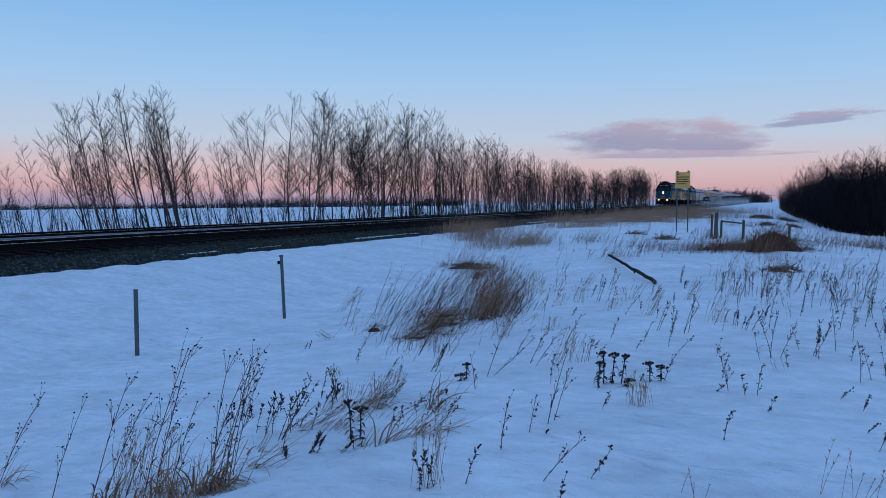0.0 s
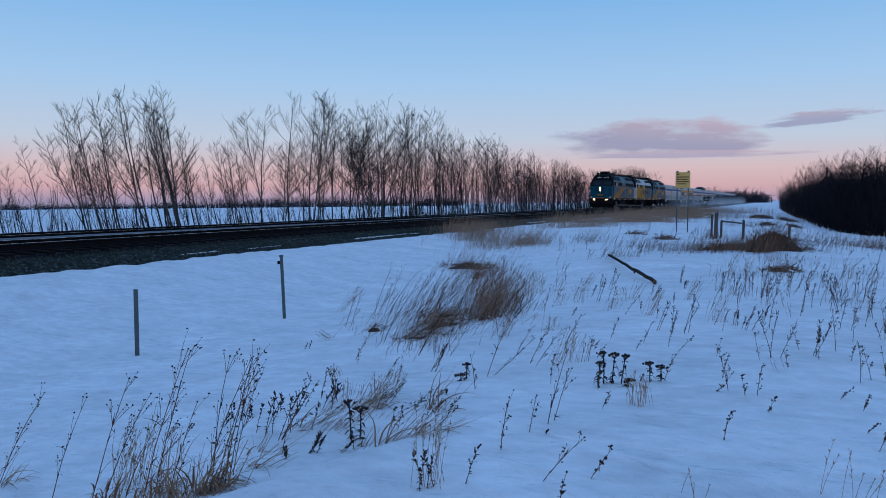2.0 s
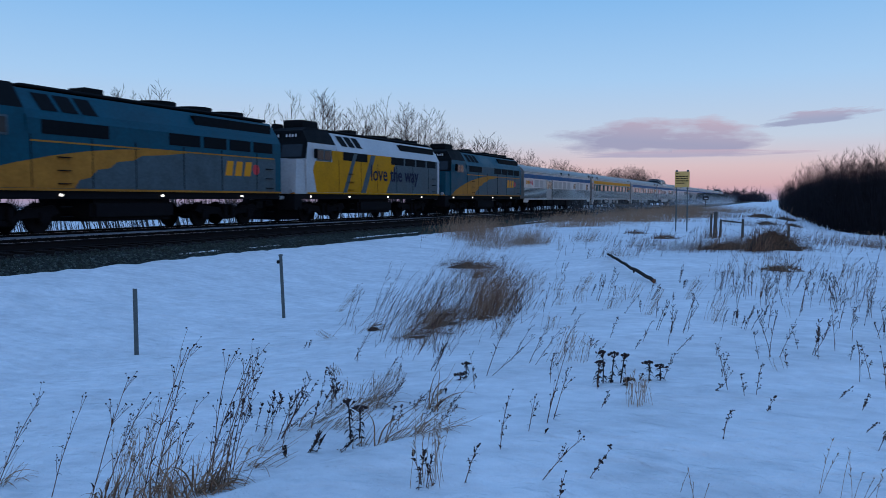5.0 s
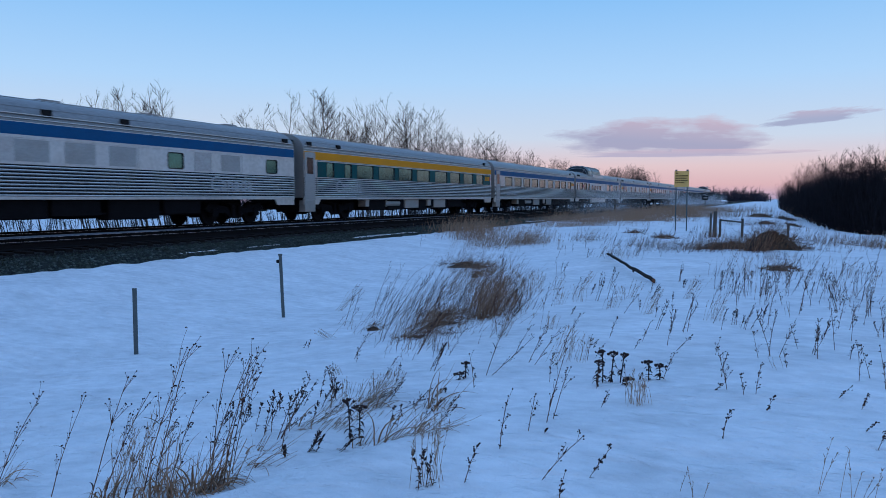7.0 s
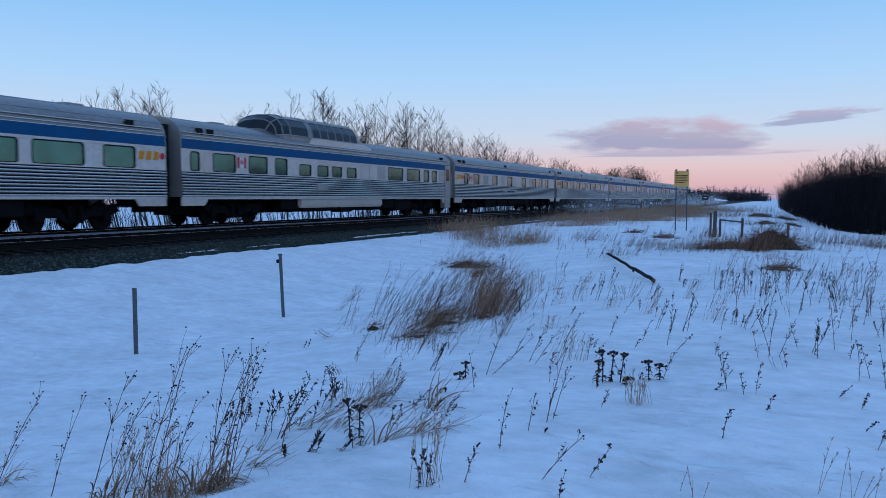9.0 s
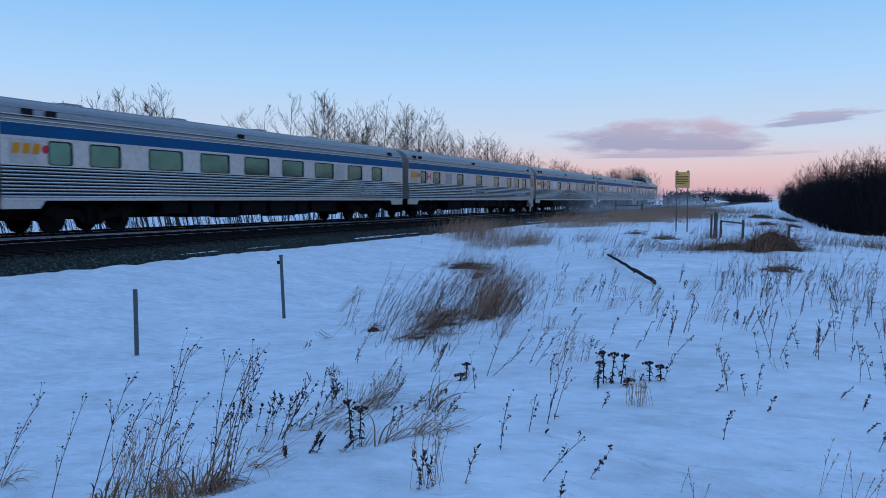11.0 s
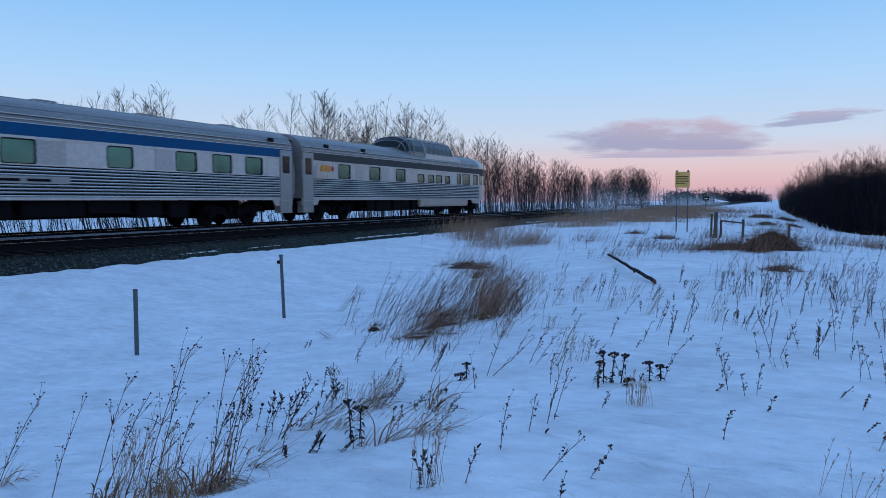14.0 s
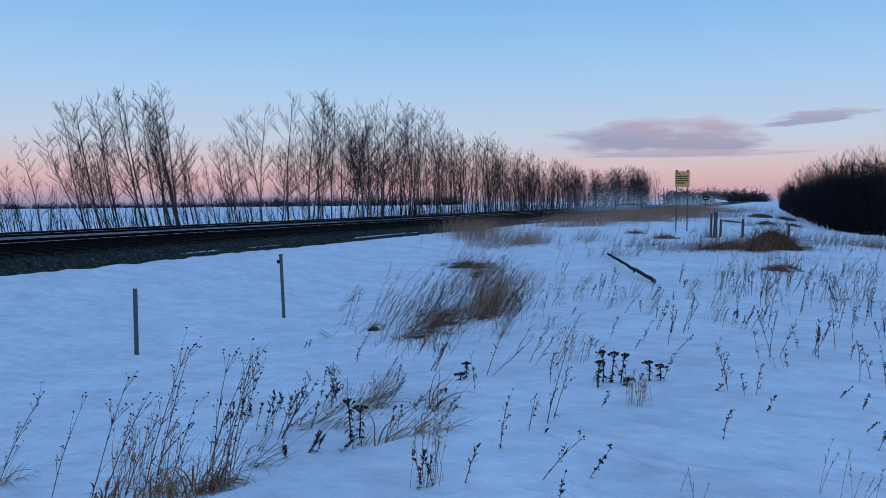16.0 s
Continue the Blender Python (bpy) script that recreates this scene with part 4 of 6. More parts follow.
upright = [tree_kind(40 + i, 10.0, BARK, TWIG, lean=(-0.08 * (i % 3), 0.03), spread=0.32, limbs=23, fork=0.6, twigs=0.68, low=0.2) for i in range(9)]
rng = random.Random(11)
y = 26.0
while y < 252:
    x = -38 + rng.uniform(-2.2, 2.2)
    h = float(np.interp(y, ROW_Y, ROW_H)) * rng.choice((1.0, 0.98, 0.95, 0.9, 0.8, 0.65))
    if y < 51.5:
        plant_tree(rng.choice(leaning), x, y, h, rng.uniform(-0.3, 0.3), "slender bare aspen leaning in a trackside row", "bare trees along the track")
        y += rng.uniform(0.35, 0.8) if 32 < y < 46 else rng.uniform(0.7, 1.4)
    else:
        plant_tree(rng.choice(upright), x, y, h, rng.uniform(0, 6.28), "tall bare aspen in a dense trackside row", "bare trees along the track")
        y += rng.uniform(0.6, 1.25) if y < 72 else rng.uniform(0.9, 1.8)

# thin saplings under the row
bm = bmesh.new()
for i in range(1500):
    y = 24 + 228 * rng.random() ** 1.3
    x = -38 + rng.gauss(0, 2.0)
    h = rng.uniform(0.8, 3.4)
    z = float(ground_z(x, y, False))
    p = Vector((x, y, z - 0.1))
    d = Vector((-0.18 + rng.gauss(0, 0.16), -0.05 + rng.gauss(0, 0.16), 1)).normalized()
    m = p + d * h * 0.55
    e = m + (d + Vector((rng.gauss(0, 0.2), rng.gauss(0, 0.2), 0.2))).normalized() * h * 0.45
    tube(bm, p, m, 0.022, 0.014, 3)
    tube(bm, m, e, 0.014, 0.005, 3)
    for _ in range(2):
        a = p.lerp(m, rng.uniform(0.5, 1))
        tube(bm, a, a + (d + Vector((rng.gauss(0, 0.6), rng.gauss(0, 0.6), 0.2))).normalized() * h * 0.3, 0.010, 0.004, 3)
tagged(part("sapling_thicket", bm, TWIG), "thin leafless saplings crowded under the tree row", "thicket", kind="stuff")

# taller stems that thicken the far half of the row
bm = bmesh.new()
for i in range(750):
    y = 68 + 184 * rng.random()
    x = -38 + rng.gauss(0, 1.8)
    h = float(np.interp(y, ROW_Y, ROW_H)) * rng.uniform(0.35, 0.85)
    p = Vector((x, y, float(ground_z(x, y, False)) - 0.1))
    d = Vector((rng.gauss(0, 0.07), rng.gauss(0, 0.07), 1)).normalized()
    m, e = p + d * h * 0.5, p + d * h + Vector((rng.gauss(0, 0.3), rng.gauss(0, 0.3), 0))
    tube(bm, p, m, 0.035, 0.025, 3)
    tube(bm, m, e, 0.025, 0.006, 3)
    for _ in range(6):
        a = m.lerp(e, rng.uniform(-0.5, 0.9))
        q = rng.uniform(0, 6.283)
        tube(bm, a, a + (d + Vector((math.cos(q), math.sin(q), 0.1)) * 0.8).normalized() * h * rng.uniform(0.12, 0.28), 0.013, 0.005, 3)
tagged(part("young_aspen_thicket", bm, TWIG), "crowded thin young aspens between the larger trees", "thicket", kind="stuff")

# ---- dark wood on the other side ----
dense = [tree_kind(60 + i, 9.0, WOODS, WOODS, spread=0.34, limbs=20, fork=0.9, twigs=0.75, low=0.2) for i in range(5)]
rng = random.Random(12)


def wood_spot():
    u, d = rng.random(), rng.random() ** 1.3
    ex, ey = np.interp(u, (0, 0.25, 0.6, 0.8, 1.0), (0.1, 1.3, 3.4, 6.5, 13.0)), np.interp(u, (0, 0.25, 0.6, 0.8, 1.0), (190, 105, 62, 56, 56))
    x, y = ex + d * 9 + rng.uniform(-0.3, 0.5), ey + d * 26
    return float(x), float(y), rng.uniform(4.6, 5.8) + d * 1.6


for i in range(110):
    x, y, h = wood_spot()
    plant_tree(rng.choice(dense), x, y, h, rng.uniform(0, 6.28), "dark bare tree in a dense leafless wood", "trees of the dark wood")
bm = bmesh.new()
for i in range(3400):
    x, y, h = wood_spot()
    z = float(ground_z(x, y, False))
    h *= rng.uniform(0.3, 0.92)
    p = Vector((x, y, z - 0.1))
    for k in range(3):
        d = Vector((rng.gauss(0, 0.16), rng.gauss(0, 0.16), 1)).normalized()
        m = p + d * h * rng.uniform(0.5, 0.8)
        e = m + (d + Vector((rng.gauss(0, 0.35), rng.gauss(0, 0.35), 0))).normalized() * h * 0.4
        tube(bm, p, m, 0.022, 0.015, 3)
        tube(bm, m, e, 0.015, 0.005, 3)
tagged(part("wood_undergrowth", bm, WOODS), "dense dark leafless undergrowth filling the wood", "undergrowth", kind="stuff")

# ---- far land: hedgerow on the field's edge, woods down the line, snow bank ----
FARWOOD = material("distant_woods", (0.030, 0.030, 0.042), 0.95, spec=0.03, vary=0.3, scale=0.02, fine=0.3)
rng = random.Random(31)


def thicket(name, label, spots, mat, height, stems=4):
    """A far belt of leafless trees, as many thin upright stems with spreading tops."""
    bm = bmesh.new()
    for x, y, k in spots:
        z = float(ground_z(x, y, False)) - 0.2
        for s in range(stems):
            h = height * k * rng.uniform(0.55, 1.0)
            p = Vector((x + rng.gauss(0, height * 0.25), y + rng.gauss(0, height * 0.25), z))
            d = Vector((rng.gauss(0, 0.12), rng.gauss(0, 0.12), 1)).normalized()
            w = height * 0.014
            m = p + d * h * 0.45
            tube(bm, p, m, w * 1.5, w, 3)
            tube(bm, m, p + d * h, w, w * 0.4, 3)
            for _ in range(6):
                b = m.lerp(p + d * h, rng.uniform(-0.7, 0.8))
                e = b + Vector((rng.gauss(0, 0.5), rng.gauss(0, 0.5), rng.uniform(0.1, 0.6))) * h * 0.4
                tube(bm, b, e, w * 0.9, w * 0.5, 3)
    return tagged(part(name, bm, mat), label, "woods", kind="stuff")


spots = []
for i in range(1500):
    a = radians(rng.uniform(22, 66))
    r = 640 + rng.uniform(-30, 60) + 60 * math.sin(a * 9)
    spots.append((-r * math.sin(a), r * math.cos(a), rng.choice((0.5, 0.7, 0.7, 1.0, 1.25)) * (1.25 if a < radians(40) else 0.8)))
thicket("far_hedgerow", "dark leafless tree belt across the far snowfield", spots, FARWOOD, 6.2, 3)
spots = [(-33 + rng.uniform(-22, 24), 610 + rng.uniform(-40, 60), rng.uniform(0.5, 1.0) * (1.15 if rng.random() < 0.4 else 0.8)) for i in range(120)]
spots += [(-38.6 + rng.gauss(0, 2.6), 350 + rng.uniform(-5, 5), rng.uniform(0.45, 0.72)) for i in range(22)]
thicket("far_grove", "hazy leafless grove beyond the end of the straight", spots, FARWOOD, 11.5, 6)
bm = bmesh.new()
nb = 24
rows = []
for i in range(nb + 1):
    u = i / nb
    rows.append([bm.verts.new((-39 + 19 * u, 400 + 10 * u + dy, -2.0 + hh * math.sin(math.pi * min(1, 0.1 + u * 0.9)) ** 0.6 * (0.85 + 0.15 * math.sin(7 * u)))) for dy, hh in ((-14, 0), (-8, 2.4), (0, 4.4), (8, 4.0), (16, 0))])
for a, b in zip(rows, rows[1:]):
    for k in range(4):
        bm.faces.new((a[k], b[k], b[k + 1], a[k + 1]))
tagged(part("snow_bank", bm, SNOW, smooth=True), "low snow-covered bank beside the distant line", "snow bank", kind="structure")

# ---- clouds: flat far sheets in the dusk sky ----
def cloud(name, azimuth, elevation, width, height, seed, dark, rim, tilt=0.0):
    m = bpy.data.materials.new("cloud_vapour")
    m.use_nodes = True
    n, l = m.node_tree.nodes, m.node_tree.links
    n.clear()
    out, mix, tr, em = n.new("ShaderNodeOutputMaterial"), n.new("ShaderNodeMixShader"), n.new("ShaderNodeBsdfTransparent"), n.new("ShaderNodeEmission")
    tc, mp, nz, sep = n.new("ShaderNodeTexCoord"), n.new("ShaderNodeMapping"), n.new("ShaderNodeTexNoise"), n.new("ShaderNodeSeparateXYZ")
    mp.inputs["Location"].default_value = (seed, seed * 0.7, 0)
    mp.inputs["Scale"].default_value = (1.7, 1.0, 1.9)
    nz.inputs["Scale"].default_value, nz.inputs["Detail"].default_value, nz.inputs["Roughness"].default_value = 1.1, 7, 0.55
    l.new(tc.outputs["Object"], mp.inputs["Vector"])
    l.new(mp.outputs[0], nz.inputs["Vector"])
    l.new(tc.outputs["Object"], sep.inputs[0])

    def calc(op, a, b, c=None):
        k = n.new("ShaderNodeMath")
        k.operation = op
        for s, v in zip(k.inputs, (a, b, c)):
            if v is None:
                continue
            if isinstance(v, (int, float)):
                s.default_value = v
            else:
                l.new(v, s)
        return k.outputs[0]

    up = calc("MULTIPLY", sep.outputs["Z"], 1.0)
    low = calc("GREATER_THAN", 0.0, up)
    zz = calc("MULTIPLY", up, calc("MULTIPLY_ADD", low, 0.7, 1.0))
    rad = calc("ADD", calc("POWER", calc("ABSOLUTE", sep.outputs["X"], 0), 2.0), calc("MULTIPLY", zz, zz))
    body = calc("SUBTRACT", calc("MULTIPLY_ADD", calc("SUBTRACT", nz.outputs["Fac"], 0.5), 2.2, 0.70), rad)
    soft = n.new("ShaderNodeMapRange")
    soft.inputs["From Min"].default_value, soft.inputs["From Max"].default_value = -0.10, 0.42
    soft.inputs["To Max"].default_value = 0.88
    l.new(body, soft.inputs["Value"])
    cr = n.new("ShaderNodeMix")
    cr.data_type = "RGBA"
    cr.inputs["A"].default_value, cr.inputs["B"].default_value = (*dark, 1), (*rim, 1)
    tone = n.new("ShaderNodeMapRange")
    tone.inputs["From Min"].default_value, tone.inputs["From Max"].default_value = 0.22, 1.05
    l.new(calc("ADD", calc("MULTIPLY_ADD", sep.outputs["Z"], 0.55, 0.25), calc("MULTIPLY", sep.outputs["X"], 0.18)), tone.inputs["Value"])
    l.new(tone.outputs[0], cr.inputs["Factor"])
    l.new(cr.outputs["Result"], em.inputs["Color"])
    l.new(soft.outputs[0], mix.inputs["Fac"])
    l.new(tr.outputs[0], mix.inputs[1])
    l.new(em.outputs[0], mix.inputs[2])
    l.new(mix.outputs[0], out.inputs["Surface"])
    bm = bmesh.new()
    k = 12
    cols = [[bm.verts.new((x, 0.04 * x * x, z)) for z in (-1.3, 1.3)] for x in (-1.5 + 3 * i / k for i in range(k + 1))]
    for a, b in zip(cols, cols[1:]):
        bm.faces.new((a[0], b[0], b[1], a[1]))
    ob = part(name, bm, m)
    a, e, R = radians(azimuth), radians(elevation), 4200
    ob.matrix_basis = Matrix.Translation((R * math.sin(a), R * math.cos(a), EYE_Z + R * math.tan(e))) @ Matrix.Rotation(-a, 4, "Z") @ Matrix.Rotation(radians(-tilt), 4, "Y") @ Matrix.Diagonal((R * width, R * width, R * height, 1))
    return tagged(ob, "thin grey-mauve dusk cloud with a pink rim", "cloud", kind="structure")


cloud("cloud_bank", -8.1, 4.15, 0.146, 0.037, 2.3, (0.31, 0.31, 0.46), (0.62, 0.43, 0.49))
cloud("cloud_wisp", 2.3, 5.35, 0.068, 0.0125, 7.9, (0.31, 0.34, 0.50), (0.52, 0.40, 0.50), 5)
cloud("cloud_streak", -6.0, 3.15, 0.15, 0.008, 4.1, (0.40, 0.37, 0.51), (0.58, 0.42, 0.50))

# ---- trackside signs, posts, fence, log ----
GALV = material("galvanised_post_steel", (0.080, 0.104, 0.112), 0.55, metal=0.3, vary=0.25, scale=3, fine=40)
SIGN_YELLOW = material("faded_yellow_sign_paint", (0.66, 0.40, 0.13), 0.5, vary=0.15, scale=3, fine=20)
GREYWOOD = material("weathered_grey_wood", (0.085, 0.075, 0.068), 0.9, vary=0.4, scale=4, fine=45, stretch=(1, 1, 0.2), bump=0.01)
LOGWOOD = material("weathered_log_bark", (0.032, 0.026, 0.024), 0.9, spec=0.05, vary=0.5, scale=5, fine=40, bump=0.02)
CUT = material("red_brown_cut_wood", (0.14, 0.06, 0.035), 0.9, vary=0.3)


def on_ground(x, y, sink=0.0):
    return Vector((x, y, float(ground_z(x, y)) - sink))


def marker_post(x, y, height, lean, label, clip=False):
    post = tagged(new("marker_post"), label, "post", "steel marker posts")
    post.matrix_basis = Matrix.Translation(on_ground(x, y)) @ pose(0, 0, 0, 0, lean, 20)
    bm = bmesh.new()
    prof = [(-0.026, -0.02), (0.026, -0.02), (0.026, 0.012), (0.018, 0.012), (0.018, -0.008), (-0.018, -0.008), (-0.018, 0.012), (-0.026, 0.012)]
    a = [bm.verts.new((px, py, -0.4)) for px, py in prof]
    b = [bm.verts.new((px, py, height)) for px, py in prof]
    for i in range(8):
        bm.faces.new((a[i], a[(i + 1) % 8], b[(i + 1) % 8], b[i]))
    bm.faces.new(b)
    part("post_shaft", bm, GALV, post)
    if clip:
        bm = boxes((-0.075, -0.02, -0.03, 0.03, height - 0.15, height - 0.09))
        part("clip", bevelled(bm, 0.01), BLACK, post)
        part("cap", bevelled(boxes((-0.036, 0.036, -0.024, 0.016, height - 0.02, height + 0.015)), 0.006), GALV, post)


marker_post(-8.27, 8.16, 0.94, 0, "upright galvanised steel channel post in the snow")
marker_post(-8.17, 11.56, 1.14, -2.2, "slightly leaning galvanised steel post with a black clip", True)

sign = tagged(new("notice_sign"), "faded yellow notice board on two steel posts", "sign")
sign.matrix_basis = Matrix.Translation(on_ground(-4.55, 41.08)) @ pose(0, 0, 0, 0, 0, 4)
for x in (-0.27, 0.27):
    bm = bmesh.new()
    box(bm, x - 0.03, x + 0.03, -0.02, 0.02, -0.4, 3.12)
    part("sign_post", bevelled(bm, 0.006), GALV, sign)
board = part("sign_board", bevelled(boxes((-0.36, 0.36, -0.045, -0.022, 2.24, 3.05)), 0.008), SIGN_YELLOW, sign)
rng = random.Random(5)
bars = [(-0.30, -0.16, 2.94)] + [(-0.31, -0.31 + w, 2.80 - 0.115 * k) for k, w in enumerate((0.60, 0.58, 0.62, 0.42))]
for a, b, z in bars:
    x = a
    bm = bmesh.new()
    while x < b:
        w = rng.uniform(0.05, 0.16)
        box(bm, x, min(b, x + w), -0.052, -0.044, z - 0.025, z + 0.025)
        x += w + 0.022
    part("writing_bar", bm, UNDER, board)
for x in (-0.27, 0.27):
    part("sign_bracket", boxes((x - 0.05, x + 0.05, -0.05, 0.03, 3.03, 3.12)), GALV, sign)

mile = tagged(new("mile_board"), "small dark mile board on a thin post", "sign")
mile.matrix_basis = Matrix.Translation(on_ground(-10.0, 121.0)) @ pose(0, 0, 0, 0, 0, 10)
part("mile_post", boxes((-0.06, 0.06, -0.05, 0.05, -0.4, 1.85)), GREYWOOD, mile)
mb = part("mile_plate", bevelled(boxes((-0.42, 0.42, -0.08, -0.05, 1.62, 2.2)), 0.01), NIGHT, mile)
part("mile_bar", boxes((-0.25, 0.28, -0.09, -0.078, 1.84, 1.96)), WHITE, mb)


def timber(bm, p, q, r0, r1, sides=9, rings=7, seed=0, wobble=0.06):
    """A round timber with slight bends and knots."""
    r = random.Random(seed)
    p, q = Vector(p), Vector(q)
    d = (q - p).normalized()
    u = d.cross(Vector((0.2, 0.1, 1)) if abs(d.z) < 0.9 else Vector((1, 0, 0))).normalized()
    w = d.cross(u)
    last = None
    for k in range(rings + 1):
        t = k / rings
        c = p.lerp(q, t) + u * r.gauss(0, wobble * r0) + w * r.gauss(0, wobble * r0)
        rad = r0 + (r1 - r0) * t
        ring = [bm.verts.new(c + (u * math.cos(a) + w * math.sin(a)) * rad * r.uniform(0.9, 1.08)) for a in (2 * math.pi * i / sides for i in range(sides))]
        if last:
            for i in range(sides):
                bm.faces.new((last[i], last[(i + 1) % sides], ring[(i + 1) % sides], ring[i]))
        else:
            bm.faces.new(ring[::-1])
        last = ring
    bm.faces.new(last)


def rail_fence(label, rows, rail):
    f = tagged(new("wooden_fence"), label, "fence")
    base = [on_ground(x, y) for x, y, h, r in rows]
    f.location = base[0]
    for k, ((x, y, h, r), b) in enumerate(zip(rows, base)):
        bm = bmesh.new()
        q = b - base[0]
        timber(bm, q - Vector((0, 0, 0.4)), q + Vector((0.02, 0, h)), r, r * 0.9, 8, 6, k)
        part("fence_post", bm, GREYWOOD, f)
    if rail:
        i, j, hi, hj, r = rail
        bm = bmesh.new()
        timber(bm, base[i] - base[0] + Vector((0, 0, hi)), base[j] - base[0] + Vector((0, 0, hj)), r, r * 0.85, 7, 6, 9)
        part("fence_rail", bm, GREYWOOD, f)


rail_fence("weathered grey wooden fence corner with one rail", [(-2.50, 35.2, 1.12, 0.085), (-2.78, 36.6, 1.02, 0.05), (-2.30, 35.4, 0.78, 0.05), (-1.42, 35.7, 0.82, 0.06)], (2, 3, 0.74, 0.66, 0.04))
rail_fence("short weathered wooden barrier beside the track", [(-14.9, 77.3, 1.55, 0.09), (-12.5, 78.2, 1.3, 0.09)], (0, 1, 1.15, 1.10, 0.07))
for x, y, h in ((0.40, 36.2, 0.52), (-14.6, 57.0, 0.5)):
    rail_fence("weathered wooden stub post standing in snow", [(x, y, h, 0.06)], None)

log = tagged(new("fallen_pole"), "fallen weathered wooden pole half sunk in snow", "log")
bm = bmesh.new()
foot = on_ground(-2.18, 15.30) + Vector((0, 0, 0.05))
tip = on_ground(-3.95, 19.6) + Vector((0, 0, 0.10))
log.location = foot
timber(bm, (0, 0, 0), tip - foot, 0.037, 0.030, 10, 14, 3, 0.3)
part("pole_shaft", bm, LOGWOOD, log)
bm = bmesh.new()
d = (tip - foot).normalized()
tube(bm, -d * 0.012, d * 0.01, 0.034, 0.037, 10, True)
part("cut_end", bm, CUT, log, "red-brown cut end")
bm = bmesh.new()
timber(bm, d * 1.7, d * 1.75 + Vector((0.02, -0.12, -0.06)), 0.03, 0.02, 6, 2, 5)
part("branch_stub", bm, LOGWOOD, log)

# ---- weeds and dry grass, bent by the wind towards WIND ----
DRY = material("dry_tan_grass", (0.275, 0.165, 0.105), 0.9, spec=0.05, vary=0.4, scale=3, fine=30, by_object=0.3)
STRAW = material("pale_straw", (0.32, 0.225, 0.160), 0.9, spec=0.05, vary=0.35, scale=3, fine=30, by_object=0.3)
STALK = material("brown_weed_stalk", (0.135, 0.072, 0.050), 0.9, spec=0.05, vary=0.35, scale=4, fine=30, by_object=0.3)
HUSK = material("dark_seed_husk", (0.040, 0.027, 0.026), 0.95, spec=0.03, vary=0.4, scale=8, fine=40, by_object=0.3)
MAT = material("matted_dead_brush", (0.135, 0.073, 0.045), 0.95, spec=0.03, vary=0.5, scale=5, fine=30)
EARTH = material("frozen_brown_earth", (0.050, 0.038, 0.030), 0.95, vary=0.5, scale=3, fine=25, bump=0.05, bump_scale=9)
WIND = Vector((math.cos(radians(23.5)), math.sin(radians(23.5)), 0))
UP = Vector((0, 0, 1))


def blob(bm, c, r, rnd, flat=1.0):
    m = Matrix.Translation(c) @ Euler((rnd.uniform(0, 6), rnd.uniform(0, 6), 0)).to_matrix().to_4x4() @ Matrix.Diagonal((r, r * rnd.uniform(0.6, 1.2), r * flat, 1))
    bmesh.ops.create_icosphere(bm, subdivisions=1, radius=1, matrix=m)


def bent(bm, p, d, length, r0, r1, rnd, steps=5, droop=0.0, wander=0.05, sides=3, pull=None):
    pts = [p.copy()]
    for k in range(steps):
        d = (d + Vector((rnd.gauss(0, wander), rnd.gauss(0, wander), rnd.gauss(0, wander * 0.5) - droop)) + (pull or Vector())).normalized()
        q = p + d * (length / steps)
        tube(bm, p, q, r0 + (r1 - r0) * k / steps, r0 + (r1 - r0) * (k + 1) / steps, sides)
        p = q
        pts.append(p.copy())
    return pts


def ribbon(bm, p, d, length, width, rnd, steps=5, droop=0.25):
    side = d.cross(UP + Vector((rnd.uniform(-0.5, 0.5), rnd.uniform(-0.5, 0.5), 0))).normalized()
    last = None
    for k in range(steps + 1):
        w = width * (1 - (k / steps) ** 2) + 0.0006
        now = [bm.verts.new(p + side * w), bm.verts.new(p + d.cross(side) * w * 0.35), bm.verts.new(p - side * w)]
        if last:
            for i in (0, 1):
                bm.faces.new((last[i], last[i + 1], now[i + 1], now[i]))
        last = now
        p = p + d * (length / steps)
        d = (d - UP * droop + Vector((rnd.gauss(0, 0.08), rnd.gauss(0, 0.08), 0))).normalized()


WEED = {"forb": ("tall_weed", "tall dry weed with branching seed heads in snow"), "gold": ("leafy_weed", "dark withered weed with shrivelled leaves in snow"),
        "tansy": ("flat_topped_weed", "dark withered weed with flat clustered flower heads"), "grass": ("grass_tuft", "dry tan grass tuft with curling blades in snow"),
        "brome": ("feathery_grass", "pale feathery dry grass stems standing in snow")}
count = iter(range(100, 9999))


